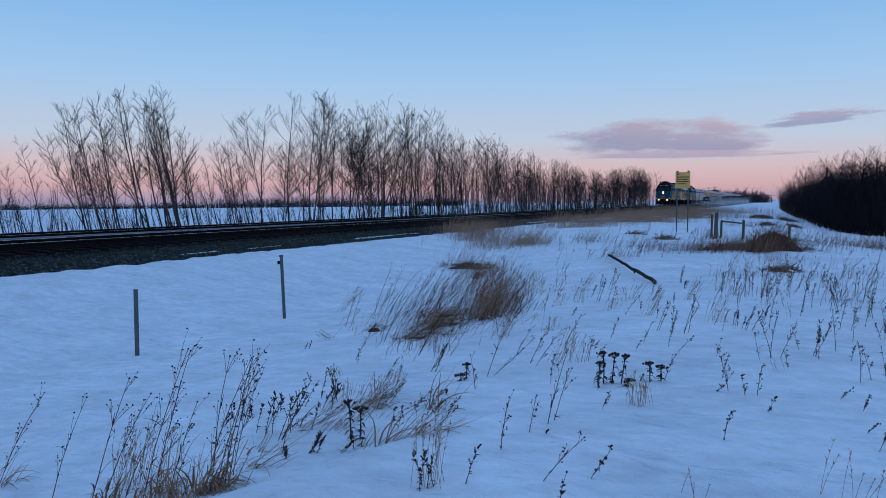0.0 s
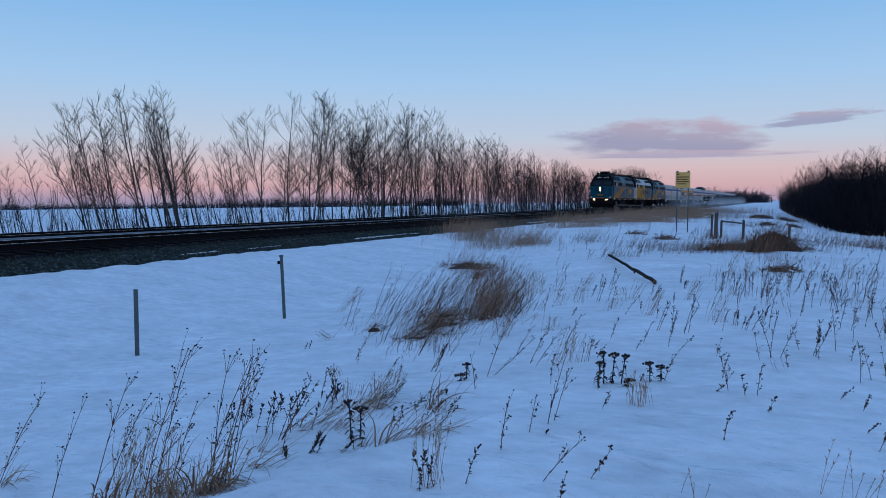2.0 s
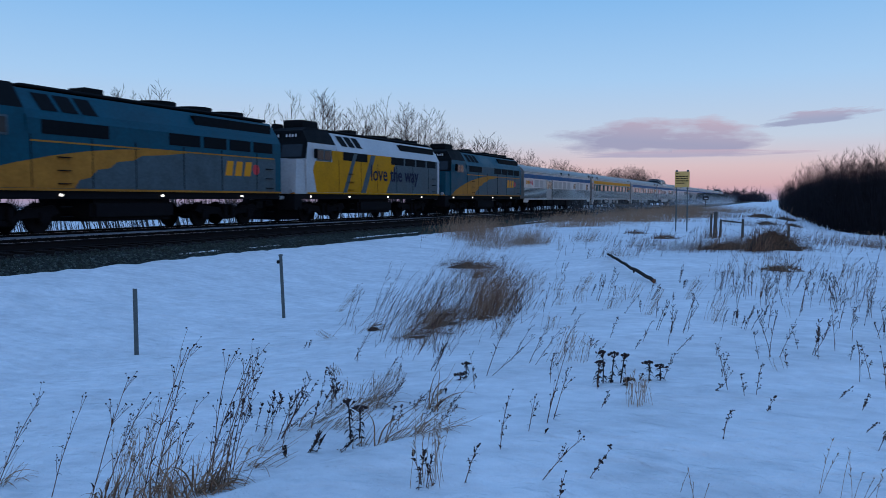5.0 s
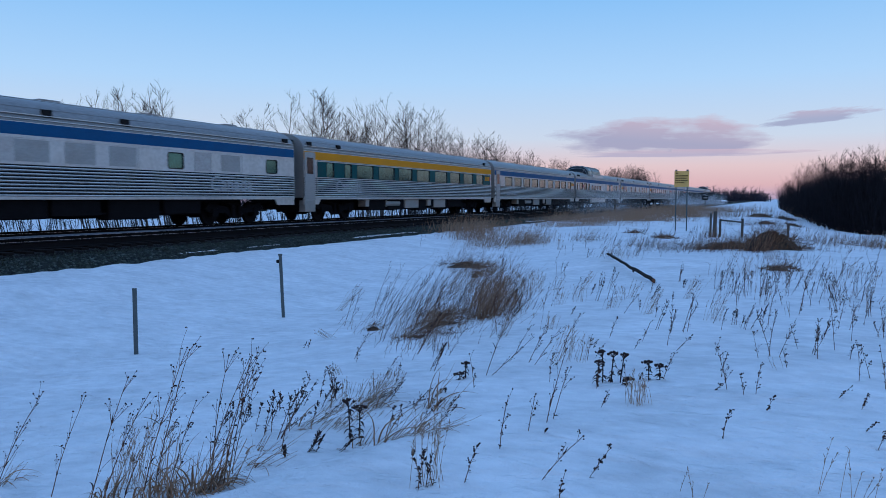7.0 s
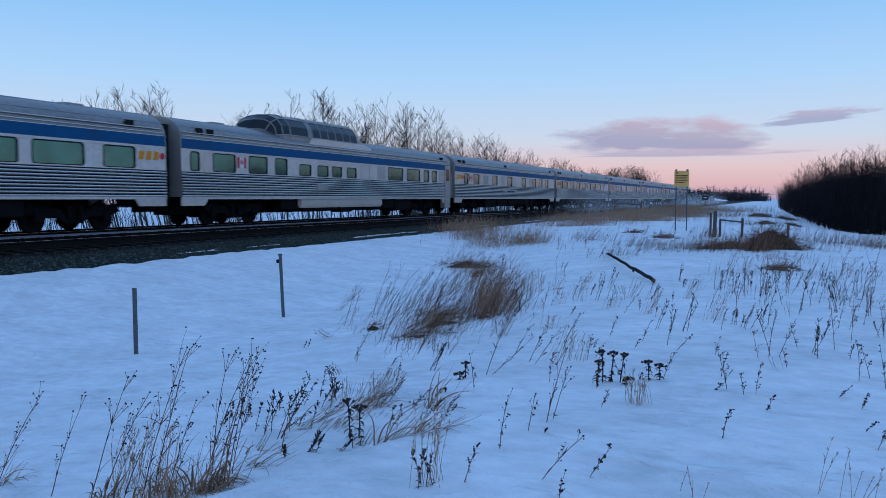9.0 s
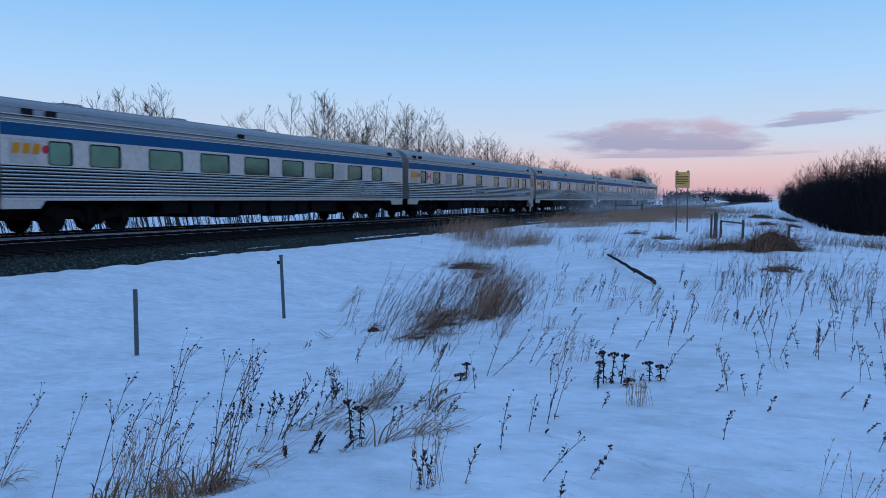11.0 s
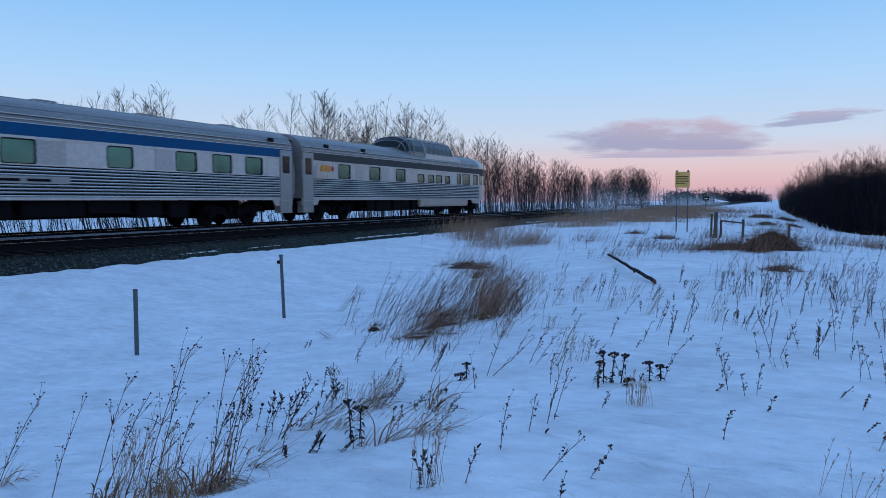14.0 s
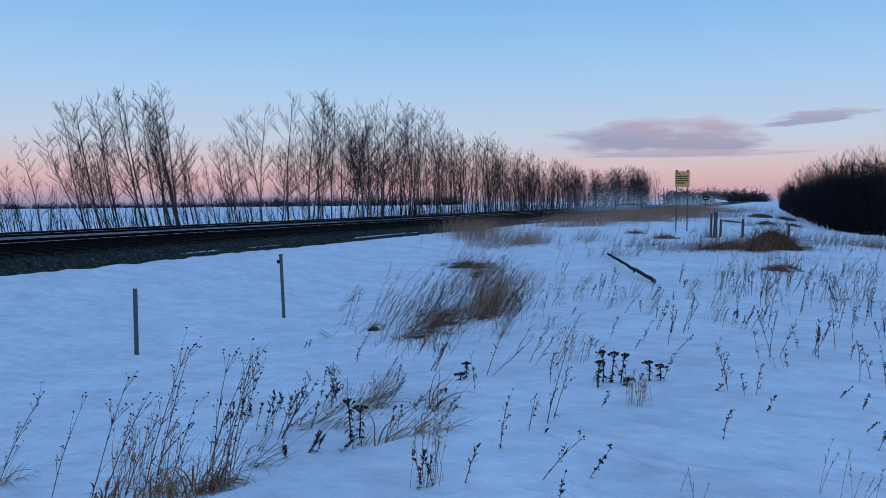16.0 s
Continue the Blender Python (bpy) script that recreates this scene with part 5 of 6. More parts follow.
def weed(kind, x, y, h, lean):
    rnd = random.Random(next(count))
    name, label = WEED[kind]
    root = tagged(new(name), label, "weed" if kind in ("forb", "gold", "tansy") else "dry grass", "weeds in the snow")
    root.location = on_ground(x, y, 0.03)
    stem, tops = bmesh.new(), bmesh.new()
    d = (UP * h + WIND * lean * 0.75).normalized()
    full = math.hypot(h, lean)
    pull = WIND * (0.02 if lean > 0 else -0.02)
    thick = 0.0016 + 0.0017 * min(1.0, h)
    if kind == "forb":
        pts = bent(stem, Vector(), d, full * 0.97, thick * 1.25, thick * 0.5, rnd, 8, 0.0, 0.025, 4, pull)
        for k in range(rnd.randint(6, 10)):
            i = rnd.randint(2, 7)
            a = rnd.uniform(0, 6.283)
            dd = (d * 1.0 + Vector((math.cos(a), math.sin(a), 0.35)) * 0.5 + WIND * 0.25).normalized()
            b = bent(stem, pts[i], dd, full * rnd.uniform(0.10, 0.26), thick * 0.55, thick * 0.3, rnd, 4, -0.02, 0.07, 3, WIND * 0.05)
            for e in (b[-1], b[-2] if rnd.random() < 0.5 else b[-1]):
                blob(tops, e + Vector((rnd.gauss(0, 0.006), rnd.gauss(0, 0.006), 0)), rnd.uniform(0.0035, 0.006), rnd)
            for _ in range(rnd.randint(0, 2)):
                c = bent(stem, b[2], (dd + Vector((rnd.gauss(0, 0.4), rnd.gauss(0, 0.4), 0.3))).normalized(), full * 0.07, thick * 0.35, thick * 0.25, rnd, 2)
                blob(tops, c[-1], rnd.uniform(0.0035, 0.006), rnd)
        blob(tops, pts[-1], 0.006, rnd)
        for k in range(3):
            i = rnd.randint(1, 5)
            ribbon(tops, pts[i], (d + Vector((rnd.gauss(0, 0.6), rnd.gauss(0, 0.6), 0))).normalized(), full * rnd.uniform(0.06, 0.14), 0.004, rnd, 4, 0.3)
    elif kind == "gold":
        for s in range(rnd.randint(1, 3)):
            base = Vector((rnd.gauss(0, 0.02), rnd.gauss(0, 0.02), 0))
            f = full * rnd.uniform(0.75, 1.0)
            pts = bent(stem, base, (d + Vector((rnd.gauss(0, 0.08), rnd.gauss(0, 0.08), 0))).normalized(), f, thick * 1.3, thick * 0.6, rnd, 7, 0.0, 0.04, 4, pull)
            for k in range(int(12 + 16 * min(1, h))):
                t = rnd.uniform(0.15, 1.0)
                i = min(6, int(t * 7))
                p = pts[i].lerp(pts[i + 1], rnd.random())
                a = rnd.uniform(0, 6.283)
                ribbon(tops, p, Vector((math.cos(a), math.sin(a), 0.5)).normalized(), rnd.uniform(0.015, 0.04), 0.0032, rnd, 3, 0.45)
            for k in range(rnd.randint(6, 11)):
                i = rnd.randint(4, 7)
                a = rnd.uniform(0, 6.283)
                b = bent(stem, pts[i], (d + Vector((math.cos(a), math.sin(a), 0.4)) * 0.7).normalized(), f * rnd.uniform(0.06, 0.17), thick * 0.6, thick * 0.4, rnd, 3)
                for e in b[1:]:
                    blob(tops, e, rnd.uniform(0.0035, 0.007), rnd)
    elif kind == "tansy":
        pts = bent(stem, Vector(), d, full * 0.94, 0.006, 0.004, rnd, 7, 0.0, 0.03, 5)
        for k in range(14):
            a = rnd.uniform(0, 6.283)
            rr = rnd.uniform(0.0, 0.055)
            e = pts[-1] + Vector((math.cos(a) * rr, math.sin(a) * rr, full * 0.05 - rr * 0.35))
            tube(stem, pts[-2], e, 0.0025, 0.002, 3)
            blob(tops, e, rnd.uniform(0.010, 0.015), rnd, 0.6)
        for k in range(16):
            i = rnd.randint(1, 5)
            a = rnd.uniform(0, 6.283)
            ribbon(tops, pts[i].lerp(pts[i + 1], rnd.random()), Vector((math.cos(a), math.sin(a), 0.3)).normalized(), rnd.uniform(0.03, 0.07), 0.010, rnd, 4, 0.6)
    elif kind == "grass":
        for k in range(17):
            a = rnd.uniform(0, 6.283)
            base = Vector((rnd.gauss(0, 0.05), rnd.gauss(0, 0.05), 0))
            dd = (UP * h + WIND * lean * rnd.uniform(0.2, 1.0) + Vector((math.cos(a), math.sin(a), 0)) * 0.4 * h).normalized()
            ribbon(tops, base, dd, full * rnd.uniform(0.6, 1.35), rnd.uniform(0.0028, 0.0055), rnd, 8, rnd.uniform(0.16, 0.50))
        for k in range(6):
            bent(stem, Vector((rnd.gauss(0, 0.05), rnd.gauss(0, 0.05), 0)), d, full * rnd.uniform(0.7, 1.2), 0.0025, 0.0012, rnd, 5, 0.02, 0.05)
    else:
        for k in range(14 if x < -0.5 else 4):
            base = Vector((rnd.gauss(0, 0.05), rnd.gauss(0, 0.05), 0))
            dd = (d + Vector((rnd.gauss(0, 0.12), rnd.gauss(0, 0.12), 0))).normalized()
            f = full * rnd.uniform(0.6, 1.0)
            pts = bent(stem, base, dd, f, 0.0018, 0.0009, rnd, 6, 0.0, 0.03, 3, pull)
            for j in range(7):
                i = rnd.randint(3, 6)
                ribbon(tops, pts[i].lerp(pts[min(6, i + 1)], rnd.random()), (dd + Vector((rnd.gauss(0, 0.5), rnd.gauss(0, 0.5), 0))).normalized(), f * rnd.uniform(0.05, 0.12), 0.0022, rnd, 3, 0.25)
    stalk_mat, top_mat = {"forb": (STALK, HUSK), "gold": (STALK, HUSK), "tansy": (HUSK, HUSK), "grass": (STRAW, DRY), "brome": (STRAW, STRAW)}[kind]
    tagged(part("stalk", stem, stalk_mat, root), kind="stuff" if kind != "forb" else "")
    tagged(part("foliage", tops, top_mat, root), kind="stuff")


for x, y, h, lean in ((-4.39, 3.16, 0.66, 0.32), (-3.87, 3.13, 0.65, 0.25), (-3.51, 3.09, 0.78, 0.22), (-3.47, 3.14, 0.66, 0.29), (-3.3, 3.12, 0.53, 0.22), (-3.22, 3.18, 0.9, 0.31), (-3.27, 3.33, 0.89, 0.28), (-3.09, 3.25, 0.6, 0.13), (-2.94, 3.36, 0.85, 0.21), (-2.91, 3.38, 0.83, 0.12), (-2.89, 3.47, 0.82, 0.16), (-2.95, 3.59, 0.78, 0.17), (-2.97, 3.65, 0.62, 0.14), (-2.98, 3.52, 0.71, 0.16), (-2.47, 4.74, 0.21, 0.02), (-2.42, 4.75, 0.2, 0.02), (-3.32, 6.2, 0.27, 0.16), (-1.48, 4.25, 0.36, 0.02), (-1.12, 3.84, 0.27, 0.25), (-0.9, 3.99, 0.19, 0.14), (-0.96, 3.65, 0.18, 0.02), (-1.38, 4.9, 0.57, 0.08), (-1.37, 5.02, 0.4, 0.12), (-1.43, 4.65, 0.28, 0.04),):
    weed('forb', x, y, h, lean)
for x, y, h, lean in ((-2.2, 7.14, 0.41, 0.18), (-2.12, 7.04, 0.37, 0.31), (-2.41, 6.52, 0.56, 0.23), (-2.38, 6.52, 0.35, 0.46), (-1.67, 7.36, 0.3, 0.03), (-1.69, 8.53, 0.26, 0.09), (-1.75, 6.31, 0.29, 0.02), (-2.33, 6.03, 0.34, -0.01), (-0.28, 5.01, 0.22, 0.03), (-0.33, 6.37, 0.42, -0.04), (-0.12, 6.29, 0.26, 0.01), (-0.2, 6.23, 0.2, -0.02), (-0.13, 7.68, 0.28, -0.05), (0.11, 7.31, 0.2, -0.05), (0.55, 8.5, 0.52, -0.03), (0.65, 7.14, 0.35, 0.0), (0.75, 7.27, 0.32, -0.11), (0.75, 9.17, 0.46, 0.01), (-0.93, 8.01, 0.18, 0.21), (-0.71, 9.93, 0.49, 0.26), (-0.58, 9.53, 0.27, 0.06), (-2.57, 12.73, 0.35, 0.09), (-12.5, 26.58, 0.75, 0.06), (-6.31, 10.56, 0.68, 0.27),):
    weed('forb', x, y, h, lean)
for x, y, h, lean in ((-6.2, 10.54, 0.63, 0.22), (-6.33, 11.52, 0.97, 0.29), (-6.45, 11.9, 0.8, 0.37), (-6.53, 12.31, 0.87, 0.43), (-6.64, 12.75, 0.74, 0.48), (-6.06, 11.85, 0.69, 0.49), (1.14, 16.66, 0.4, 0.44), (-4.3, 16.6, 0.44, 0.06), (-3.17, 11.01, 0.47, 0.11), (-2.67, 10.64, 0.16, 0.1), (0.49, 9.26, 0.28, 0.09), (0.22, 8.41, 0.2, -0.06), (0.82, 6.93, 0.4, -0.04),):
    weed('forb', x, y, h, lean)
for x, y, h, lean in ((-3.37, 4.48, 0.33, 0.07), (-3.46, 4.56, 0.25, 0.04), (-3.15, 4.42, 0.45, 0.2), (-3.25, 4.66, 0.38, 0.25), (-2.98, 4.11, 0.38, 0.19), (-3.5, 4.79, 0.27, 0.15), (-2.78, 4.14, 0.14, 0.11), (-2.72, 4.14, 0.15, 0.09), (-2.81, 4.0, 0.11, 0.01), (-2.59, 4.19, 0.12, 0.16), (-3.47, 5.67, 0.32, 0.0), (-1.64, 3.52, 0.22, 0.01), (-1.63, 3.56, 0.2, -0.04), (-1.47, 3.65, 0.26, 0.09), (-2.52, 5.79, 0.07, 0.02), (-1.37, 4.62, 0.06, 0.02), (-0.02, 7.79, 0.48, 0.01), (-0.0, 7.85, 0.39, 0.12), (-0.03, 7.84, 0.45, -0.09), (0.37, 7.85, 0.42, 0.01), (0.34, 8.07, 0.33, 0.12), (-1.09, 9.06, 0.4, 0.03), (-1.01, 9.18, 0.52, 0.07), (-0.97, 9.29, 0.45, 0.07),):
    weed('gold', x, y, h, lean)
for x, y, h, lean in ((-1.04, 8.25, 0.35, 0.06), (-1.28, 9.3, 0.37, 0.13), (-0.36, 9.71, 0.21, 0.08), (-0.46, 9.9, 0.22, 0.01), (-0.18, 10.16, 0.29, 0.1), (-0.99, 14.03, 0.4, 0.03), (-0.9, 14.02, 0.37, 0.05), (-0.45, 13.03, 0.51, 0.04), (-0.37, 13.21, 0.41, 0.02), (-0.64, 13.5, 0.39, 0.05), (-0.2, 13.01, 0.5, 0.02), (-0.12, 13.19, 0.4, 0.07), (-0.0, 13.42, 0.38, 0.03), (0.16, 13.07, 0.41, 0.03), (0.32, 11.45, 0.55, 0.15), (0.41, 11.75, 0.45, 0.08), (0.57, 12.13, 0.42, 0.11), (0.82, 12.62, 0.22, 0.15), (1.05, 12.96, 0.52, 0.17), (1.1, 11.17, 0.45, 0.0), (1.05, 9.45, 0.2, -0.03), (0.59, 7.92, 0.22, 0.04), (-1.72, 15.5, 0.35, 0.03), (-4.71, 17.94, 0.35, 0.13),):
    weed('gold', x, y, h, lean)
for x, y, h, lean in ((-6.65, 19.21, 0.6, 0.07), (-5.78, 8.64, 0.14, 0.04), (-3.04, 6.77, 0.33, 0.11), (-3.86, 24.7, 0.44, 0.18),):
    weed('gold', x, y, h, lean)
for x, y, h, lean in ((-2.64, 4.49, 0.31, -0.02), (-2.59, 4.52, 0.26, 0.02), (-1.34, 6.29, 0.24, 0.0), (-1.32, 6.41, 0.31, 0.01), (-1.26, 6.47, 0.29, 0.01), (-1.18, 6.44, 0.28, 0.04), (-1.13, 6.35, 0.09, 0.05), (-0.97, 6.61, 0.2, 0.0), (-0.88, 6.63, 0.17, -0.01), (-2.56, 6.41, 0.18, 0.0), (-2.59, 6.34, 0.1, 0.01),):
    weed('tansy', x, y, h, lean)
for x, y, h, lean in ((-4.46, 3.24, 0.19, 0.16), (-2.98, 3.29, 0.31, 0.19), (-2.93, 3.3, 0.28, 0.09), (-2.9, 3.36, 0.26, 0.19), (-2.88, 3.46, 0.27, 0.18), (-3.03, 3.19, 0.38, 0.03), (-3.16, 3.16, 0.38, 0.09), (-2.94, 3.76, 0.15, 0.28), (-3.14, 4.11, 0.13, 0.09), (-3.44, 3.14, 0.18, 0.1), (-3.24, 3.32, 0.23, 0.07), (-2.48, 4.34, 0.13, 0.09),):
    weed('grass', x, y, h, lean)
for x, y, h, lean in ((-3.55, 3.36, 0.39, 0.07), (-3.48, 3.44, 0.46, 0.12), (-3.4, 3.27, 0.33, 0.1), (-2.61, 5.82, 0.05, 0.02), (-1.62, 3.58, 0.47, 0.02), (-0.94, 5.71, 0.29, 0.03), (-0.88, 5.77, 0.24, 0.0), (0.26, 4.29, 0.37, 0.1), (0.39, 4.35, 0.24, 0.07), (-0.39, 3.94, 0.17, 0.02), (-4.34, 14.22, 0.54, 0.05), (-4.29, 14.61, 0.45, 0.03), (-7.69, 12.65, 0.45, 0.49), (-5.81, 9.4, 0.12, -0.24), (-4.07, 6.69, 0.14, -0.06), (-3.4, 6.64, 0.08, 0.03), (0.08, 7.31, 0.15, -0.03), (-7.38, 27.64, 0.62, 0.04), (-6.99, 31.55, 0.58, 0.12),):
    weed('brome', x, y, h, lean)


def scrub(name, label, patches, mats, seed, category="dry grass"):
    """Dry grass and brush in patches (x, y, reach along the wind, reach across, height, lean, stems), as one uncountable mass."""
    rnd = random.Random(seed)
    bm = bmesh.new()
    across = WIND.cross(UP)
    for x, y, ra, rb, h, lean, stems in patches:
        for k in range(stems):
            c = Vector((x, y, 0)) + WIND * rnd.gauss(0, ra * 0.5) + across * rnd.gauss(0, rb * 0.5)
            p = on_ground(c.x, c.y, 0.02)
            hh = h * rnd.uniform(0.35, 1.1)
            d = (UP + WIND * lean * rnd.uniform(0.3, 1.5) + Vector((rnd.gauss(0, 0.22), rnd.gauss(0, 0.22), 0))).normalized()
            first = len(bm.faces)
            w = 0.0016 + 0.0010 * max(1.0, y / 14)
            pts = bent(bm, p, d, hh, w, w * 0.4, rnd, 3, 0.02, 0.07, 3, WIND * 0.04)
            if rnd.random() < 0.30:
                for j in range(2):
                    ribbon(bm, pts[rnd.randint(1, 3)], (d + Vector((rnd.gauss(0, 0.6), rnd.gauss(0, 0.6), 0))).normalized(), hh * rnd.uniform(0.12, 0.3), w * 1.6, rnd, 2, 0.3)
            bm.faces.ensure_lookup_table()
            mi = rnd.randrange(len(mats))
            for i in range(first, len(bm.faces)):
                bm.faces[i].material_index = mi
    return tagged(part(name, bm, mats), label, category, kind="stuff")


def dead_mat(x, y, ra, rb, h, seed, label="heap of matted dark dead brush on the snow", name="brush_heap", earth=0.5, twigs=260):
    """A low heap of earth and matted stems."""
    rnd = random.Random(seed)
    root = tagged(new(name), label, "brush heap", "brush heaps in the snow")
    base = on_ground(x, y, 0.04)
    root.location = base
    across = WIND.cross(UP)
    bm = bmesh.new()
    n, rings = 22, 7
    last = None
    for r in range(rings + 1):
        t = r / rings
        ring = []
        for k in range(n):
            a = 2 * math.pi * k / n
            j = 0.8 + 0.3 * math.sin(3 * a + seed) + 0.12 * math.sin(7 * a + seed * 2)
            c = WIND * math.cos(a) * ra * t * j + across * math.sin(a) * rb * t * j
            g = on_ground(x + c.x, y + c.y, 0.05) - base
            ring.append(bm.verts.new(Vector((c.x, c.y, g.z + earth * h * max(0.0, 1 - t ** 1.6) * rnd.uniform(0.65, 1.25)))))
        if last:
            for k in range(n):
                bm.faces.new((last[k], ring[k], ring[(k + 1) % n], last[(k + 1) % n]))
        last = ring
    bmesh.ops.remove_doubles(bm, verts=bm.verts, dist=0.002)
    part("heap_body", bm, EARTH, root)
    bm = bmesh.new()
    for k in range(twigs):
        a, t = rnd.uniform(0, 6.283), rnd.random() ** 0.6
        c = WIND * math.cos(a) * ra * t + across * math.sin(a) * rb * t
        g = on_ground(x + c.x, y + c.y, 0.0) - base
        p = Vector((c.x, c.y, g.z + earth * h * max(0.0, 1 - t ** 1.6) * 0.8))
        d = (WIND * rnd.gauss(0.5, 0.7) + across * rnd.gauss(0, 0.6) + UP * rnd.uniform(0.1, 1.0)).normalized()
        w = 0.003 * max(1.0, y / 12)
        bent(bm, p, d, h * rnd.uniform(0.4, 1.1), w, w * 0.4, rnd, 4, 0.10, 0.15, 3)
    tagged(part("dead_stem_mat", bm, MAT, root), kind="stuff")


scrub("dry_grass", "tan dry grass and weeds bent over the snow", [
    (-4.7, 10.5, 1.1, 1.7, 0.40, 0.8, 330), (-5.5, 11.8, 0.9, 1.5, 0.48, 0.9, 120), (-4.5, 12.4, 0.5, 1.8, 0.72, 0.35, 380), (-4.1, 11.0, 0.45, 1.0, 0.58, 0.3, 260), (-6.3, 16.0, 1.3, 2.2, 0.5, 0.5, 260), (-4.2, 9.1, 0.6, 0.7, 0.28, 0.4, 90),
    (-3.8, 8.2, 0.45, 0.6, 0.24, 0.3, 70), (-6.4, 13.8, 0.7, 1.5, 0.62, 0.8, 70), (-5.5, 14.8, 0.7, 1.6, 0.6, 0.5, 90), (-8.6, 21.8, 1.2, 1.4, 0.46, 1.2, 240), (-7.6, 20.2, 0.8, 1.2, 0.5, 0.9, 170), (-6.6, 17.5, 0.7, 1.6, 0.5, 0.6, 100), (-9.4, 24.0, 1.2, 1.8, 0.55, 0.6, 130)],
    [DRY, STRAW, DRY, STALK, STALK], 71)
rng = random.Random(88)
for k in range(34):
    x, y = rng.gauss(-5.1, 0.75), rng.gauss(11.6, 1.5)
    weed(rng.choice(("forb", "forb", "gold")), round(x - 0.3 * (y - 11.6), 2), round(y, 2), rng.uniform(0.35, 0.8), rng.uniform(0.15, 0.4))
for k in range(85):
    weed(rng.choice(("forb", "forb", "forb", "gold", "brome")), rng.uniform(-0.9, 2.3), rng.uniform(9.5, 19.0), rng.uniform(0.22, 0.5), rng.uniform(-0.08, 0.16))
for k in range(45):
    weed(rng.choice(("forb", "forb", "gold", "brome")), rng.uniform(-4.4, -1.2), rng.uniform(7.0, 15.0), rng.uniform(0.18, 0.42), rng.uniform(-0.05, 0.25))
for k in range(30):
    weed(rng.choice(("gold", "forb", "gold")), rng.uniform(-7.2, -1.8), rng.uniform(21, 36), rng.uniform(0.3, 0.65), rng.uniform(0.0, 0.3))
fine = random.Random(5)
for k in range(26):
    weed(fine.choice(("forb", "forb", "grass", "brome")), fine.uniform(-3.3, -2.1), fine.uniform(4.2, 5.6), fine.uniform(0.10, 0.30), fine.uniform(0.12, 0.3))
for k in range(18):
    weed("forb", fine.uniform(-2.2, 1.0), fine.uniform(4.6, 8.0), fine.uniform(0.08, 0.28), fine.uniform(0.0, 0.15))
for k in range(16):
    weed(rng.choice(("brome", "forb", "gold")), rng.uniform(-4.2, -3.0), rng.uniform(4.6, 7.0), rng.uniform(0.1, 0.26), rng.uniform(0.0, 0.15))
scrub("dry_grass", "tall tan grass growing along the track bank", [
    (-12.6, 32.6, 1.6, 2.4, 0.95, 0.2, 700), (-10.6, 29.0, 1.2, 1.8, 0.6, 0.35, 320), (-9.6, 30.6, 1.0, 1.2, 0.8, 0.4, 520), (-14.2, 36.0, 2.4, 2.2, 0.8, 0.25, 620),
    (-11.0, 47.0, 3.6, 2.8, 0.75, 0.3, 1000), (-13.5, 54.0, 3.2, 4.0, 0.8, 0.3, 1000), (-9.5, 58.0, 3.5, 5.0, 0.9, 0.25, 1300), (-12.0, 68.0, 3.0, 6.0, 0.95, 0.25, 1200),
    (-8.2, 74.0, 2.4, 7.0, 1.0, 0.25, 1300), (-10.5, 92.0, 2.6, 12.0, 1.0, 0.25, 1400), (-9.5, 120.0, 2.2, 20.0, 1.0, 0.2, 1300), (-13.5, 85.0, 3.0, 14.0, 0.9, 0.25, 900)],
    [DRY, STRAW, DRY], 72)
scrub("weed_scrub", "sparse brown weeds scattered through the snow", [
    (-7.2, 32.0, 0.8, 1.5, 0.6, 0.3, 110), (-4.3, 28.0, 1.2, 2.4, 0.45, 0.5, 200), (-3.3, 25.6, 0.8, 1.0, 0.45, 0.5, 90), (-3.9, 20.0, 0.5, 0.9, 0.35, 0.3, 80), (-2.2, 25.6, 0.9, 1.2, 0.5, 0.4, 230), (-1.2, 26.6, 0.8, 1.2, 0.5, 0.3, 200),
    (1.7, 35.0, 0.8, 2.2, 0.6, 0.2, 170), (3.4, 36.5, 1.0, 2.8, 0.6, 0.2, 260), (0.5, 13.6, 1.5, 1.8, 0.36, 0.25, 55), (0.6, 16.2, 1.4, 1.5, 0.40, 0.25, 70), (-0.6, 16.6, 0.8, 1.2, 0.40, 0.1, 40), (1.3, 12.5, 0.6, 1.6, 0.36, 0.1, 40),
    (-0.5, 24.0, 0.5, 0.5, 0.75, 0.1, 170), (-0.9, 24.6, 0.9, 0.6, 0.5, 0.2, 170), (-0.1, 20.5, 0.8, 1.6, 0.4, 0.15, 90), (-1.9, 24.2, 0.9, 0.8, 0.5, 0.3, 170), (4.6, 38.0, 2.6, 1.6, 0.7, 0.2, 420), (0.9, 27.5, 0.8, 1.0, 0.4, 0.2, 120),
    (-2.6, 35.0, 0.6, 1.0, 0.6, 0.1, 120), (-1.4, 52.0, 1.6, 8.0, 0.55, 0.2, 260), (-3.0, 70.0, 2.0, 10.0, 0.6, 0.2, 260), (0.6, 75.0, 1.4, 14.0, 0.6, 0.2, 260)],
    [STALK, DRY, HUSK], 73, "weeds")
dead_mat(-4.5, 10.2, 0.5, 0.55, 0.26, 1, earth=0.35, twigs=230)
dead_mat(-4.95, 11.4, 0.5, 0.3, 0.22, 2, earth=0.35, twigs=170)
dead_mat(-4.3, 9.15, 0.42, 0.25, 0.2, 3, earth=0.3, twigs=150)
dead_mat(-3.95, 10.6, 0.25, 0.3, 0.22, 8, earth=0.35, twigs=120)
dead_mat(-5.5, 10.05, 0.16, 0.14, 0.20, 4, "small dark clod with dead stems in the snow", twigs=50)
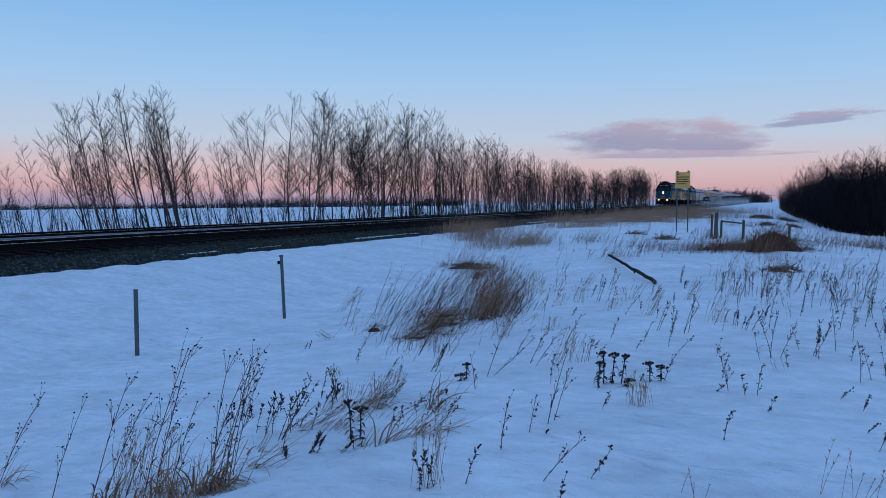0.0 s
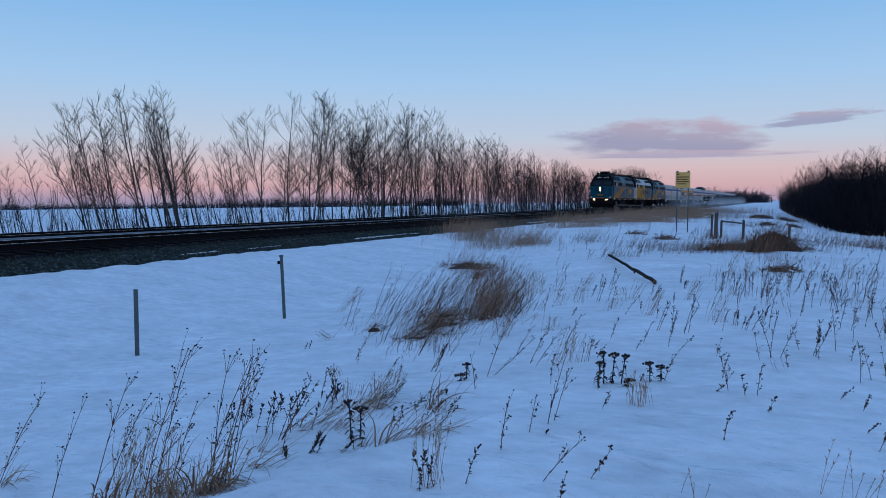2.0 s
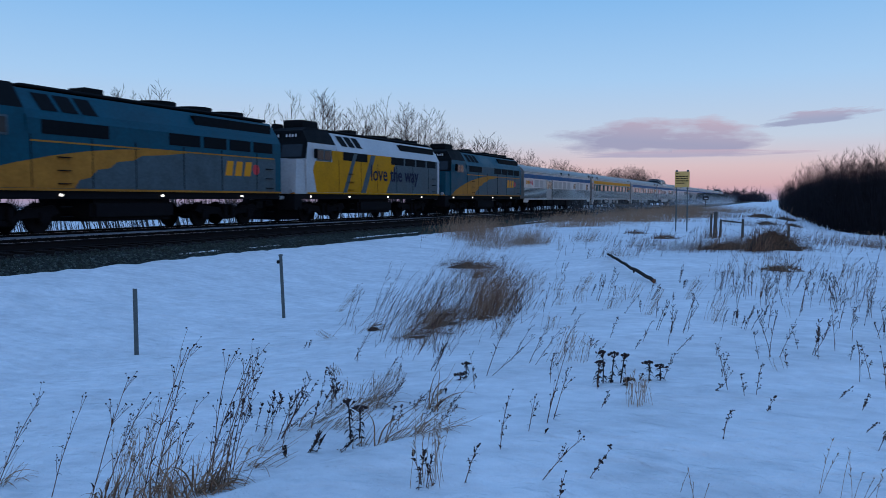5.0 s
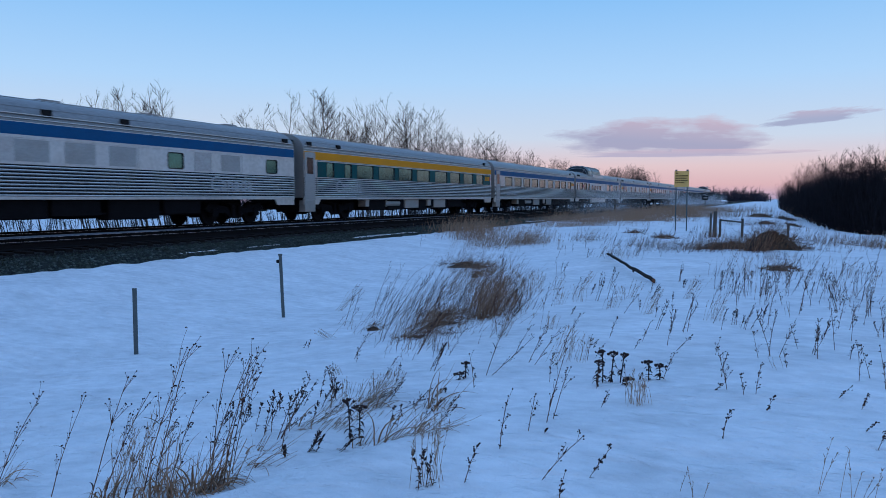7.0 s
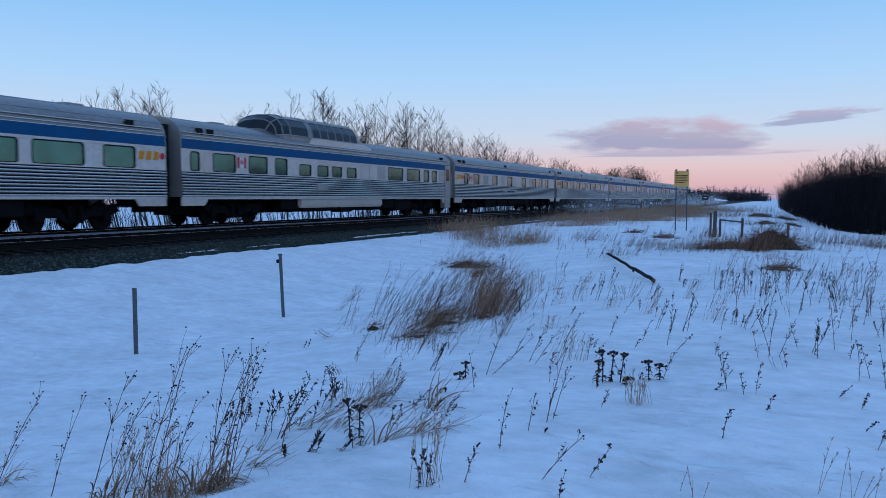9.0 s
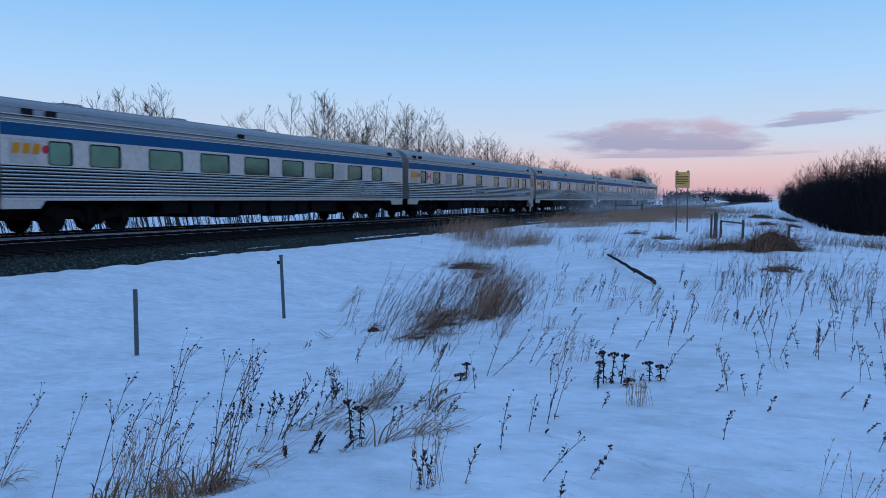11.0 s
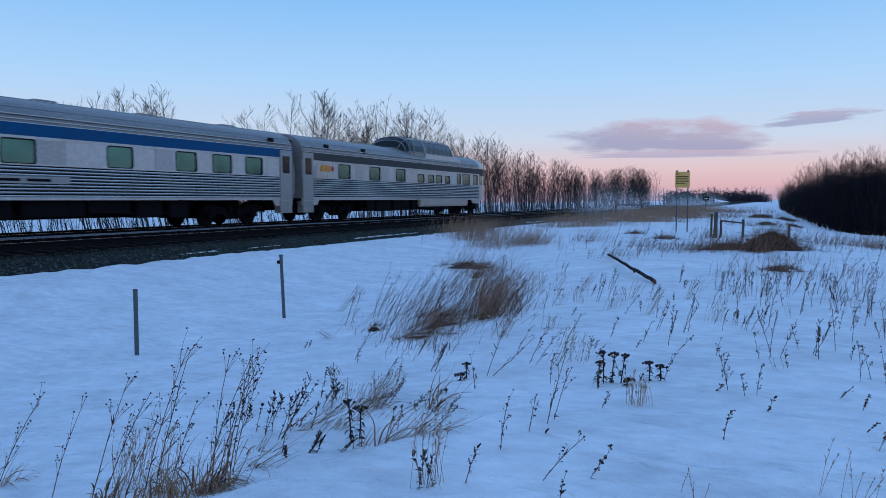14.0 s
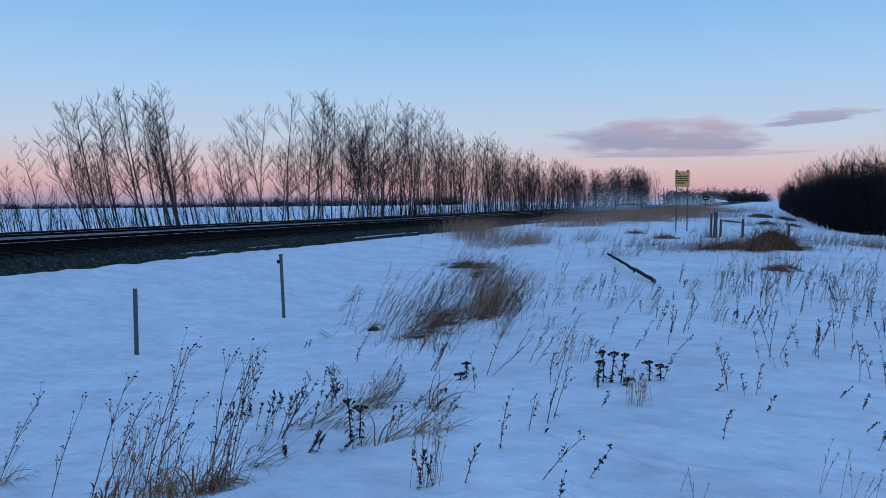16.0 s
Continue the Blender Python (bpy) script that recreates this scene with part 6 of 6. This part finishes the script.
dead_mat(-4.95, 14.2, 0.24, 0.12, 0.10, 5, "small snow-dusted dark earth clod", "earth_clod", 0.9, 30)
dead_mat(-7.4, 19.2, 0.16, 0.3, 0.30, 6, "dark withered weed clump in the snow", twigs=70)
dead_mat(-8.9, 22.4, 0.9, 0.7, 0.34, 13, "flattened brown grass mound on the snow", twigs=220)
dead_mat(-0.25, 25.2, 1.0, 0.8, 0.72, 7, "mound of dark earth covered in dead brush", "earth_mound", 0.8, 500)
dead_mat(-1.5, 25.6, 1.0, 0.5, 0.42, 9, "low dark brush beside the earth mound", twigs=240)
dead_mat(0.05, 17.8, 0.42, 0.5, 0.20, 10, "small dark brush pile in the snow", "brush_heap", 0.5, 240)
dead_mat(-4.3, 32.7, 0.55, 0.4, 0.34, 11, "low dark leafless bush on the snow", "low_bush", 0.3, 150)
dead_mat(-6.5, 38.4, 0.5, 0.3, 0.30, 12, "low dark leafless bush on the snow", "low_bush", 0.3, 90)
rng = random.Random(41)
for k in range(9):
    dead_mat(rng.uniform(-2.2, 1.6), rng.uniform(46, 85), rng.uniform(0.4, 1.0), rng.uniform(0.5, 1.6), rng.uniform(0.16, 0.3), 50 + k, "snowy clod of brown earth on the ridge", "earth_clod", 0.9, 40)

# loose crushed stone on the near ballast shoulder
rng = random.Random(42)
bm = bmesh.new()
for k in range(17000):
    y = 6 + 44 * rng.random() ** 1.3
    u = 5.3 + 1.15 * rng.random()
    r = rng.uniform(0.018, 0.042)
    c = Vector((TRACK + u, y, float(np.interp(u, (5.3, 5.36, 5.62, 6.0, 6.35, 6.8), (-0.27, -0.33, -0.38, -0.52, -0.70, -0.95))) + r * 0.5))
    v = [bm.verts.new(c + Vector((rng.gauss(0, 1), rng.gauss(0, 1), rng.gauss(0, 1))).normalized() * r) for _ in range(4)]
    for q in ((0, 1, 2), (0, 3, 1), (1, 3, 2), (2, 3, 0)):
        bm.faces.new([v[i] for i in q])
tagged(part("loose_ballast", bm, STONE), "loose crushed stones on the ballast shoulder", "gravel", kind="stuff")

# ---- snow dust whirled up by the train: thin drifting veils ----
def dust_material(strength):
    m = bpy.data.materials.new("snow_dust")
    m.use_nodes = True
    n, l = m.node_tree.nodes, m.node_tree.links
    n.clear()
    out, mix, tr, df = n.new("ShaderNodeOutputMaterial"), n.new("ShaderNodeMixShader"), n.new("ShaderNodeBsdfTransparent"), n.new("ShaderNodeBsdfTranslucent")
    dd, both = n.new("ShaderNodeBsdfDiffuse"), n.new("ShaderNodeMixShader")
    for b in (df, dd):
        b.inputs["Color"].default_value = (0.80, 0.82, 0.85, 1)
    l.new(df.outputs[0], both.inputs[1])
    l.new(dd.outputs[0], both.inputs[2])
    tc, nz, sep = n.new("ShaderNodeTexCoord"), n.new("ShaderNodeTexNoise"), n.new("ShaderNodeSeparateXYZ")
    mp = n.new("ShaderNodeMapping")
    mp.inputs["Scale"].default_value = (1, 4, 1.2)
    nz.inputs["Scale"].default_value, nz.inputs["Detail"].default_value = 1.6, 5
    l.new(tc.outputs["Object"], mp.inputs["Vector"])
    l.new(mp.outputs[0], nz.inputs["Vector"])
    l.new(tc.outputs["Object"], sep.inputs[0])

    def step(src, a, b, lo, hi):
        k = n.new("ShaderNodeMapRange")
        k.interpolation_type = "SMOOTHSTEP"
        for name, v in (("From Min", a), ("From Max", b), ("To Min", lo), ("To Max", hi)):
            k.inputs[name].default_value = v
        l.new(src, k.inputs["Value"])
        return k.outputs[0]

    def times(a, b):
        k = n.new("ShaderNodeMath")
        k.operation = "MULTIPLY"
        l.new(a, k.inputs[0])
        l.new(b, k.inputs[1])
        return k.outputs[0]

    ends = times(step(sep.outputs["Y"], -1, -0.2, 0, 1), step(sep.outputs["Y"], 0.2, 1, 1, 0))
    tall = step(sep.outputs["Z"], 0.0, 1.0, 1.0, 0.0)
    l.new(times(times(ends, tall), step(nz.outputs["Fac"], 0.25, 0.75, strength * 0.35, strength)), mix.inputs["Fac"])
    l.new(tr.outputs[0], mix.inputs[1])
    l.new(both.outputs[0], mix.inputs[2])
    l.new(mix.outputs[0], out.inputs["Surface"])
    return m


THIN_DUST = dust_material(0.24)
dust = []


def veil(back, side, width, height, mat):
    """A puff of dust standing across the track at a distance behind the train's front."""
    r = random.Random(int(back * 10))
    bm = bmesh.new()
    cols = []
    for i in range(9):
        y = -1 + i / 4
        cols.append([bm.verts.new((0.10 * math.sin(3 * y + back + 2 * z) + 0.25 * z * z, y, z)) for z in (-0.05, 0.3, 0.65, 1.0)])
    for a, b in zip(cols, cols[1:]):
        for k in range(3):
            bm.faces.new((a[k], b[k], b[k + 1], a[k + 1]))
    ob = part("snow_dust", bm, mat, None, "", True)
    ob.scale = (2.0, width / 2, height)
    tagged(ob, "thin white puff of snow whirled up along the train", "snow dust", "snow dust along the train")
    dust.append((ob, back, side, 90 + r.uniform(-14, 14)))


rng = random.Random(77)
for k in range(27):
    back = 20 + 10.5 * k + rng.uniform(-3, 3)
    veil(back, 1.75 + 3.2 + rng.uniform(0, 0.4), 6.0, rng.uniform(1.8, 2.9) + 1.2 * min(1, back / 150), THIN_DUST)


def motions():
    """The train runs past along the track at a steady speed."""
    front = 18.9 + V * 6.5
    starts = [(lo, front - LOCO * (3 - k)) for k, lo in enumerate(locos)] + [(c, front + CAR * k) for k, c in enumerate(train)]
    late = ((0, 0), (2, 0), (4, 0), (6, 0), (7, -0.02), (8, -0.3), (9, -0.55), (10, -0.45), (11, -0.35), (12.5, -0.3), (14.5, -0.3), (16, -0.3))
    for thing, s in starts:
        walk(thing, [(t, pose(TRACK, s - V * t + d, 0.003)) for t, d in late])

    nose = front - 3 * LOCO
    rng = random.Random(9)
    for thing, back, side, turn in dust:
        # each puff is carried along, then hangs in the air and drifts
        rest, rows = rng.uniform(75, 270), []
        for t in np.arange(0, 16.01, 0.5):
            y = nose + back - V * t
            rows.append((float(t), pose(TRACK + side, y if y > rest else rest - 9 * (1 - math.exp((y - rest) / 12)), -0.45, 0, 0, turn)))
        walk(thing, rows)


motions()
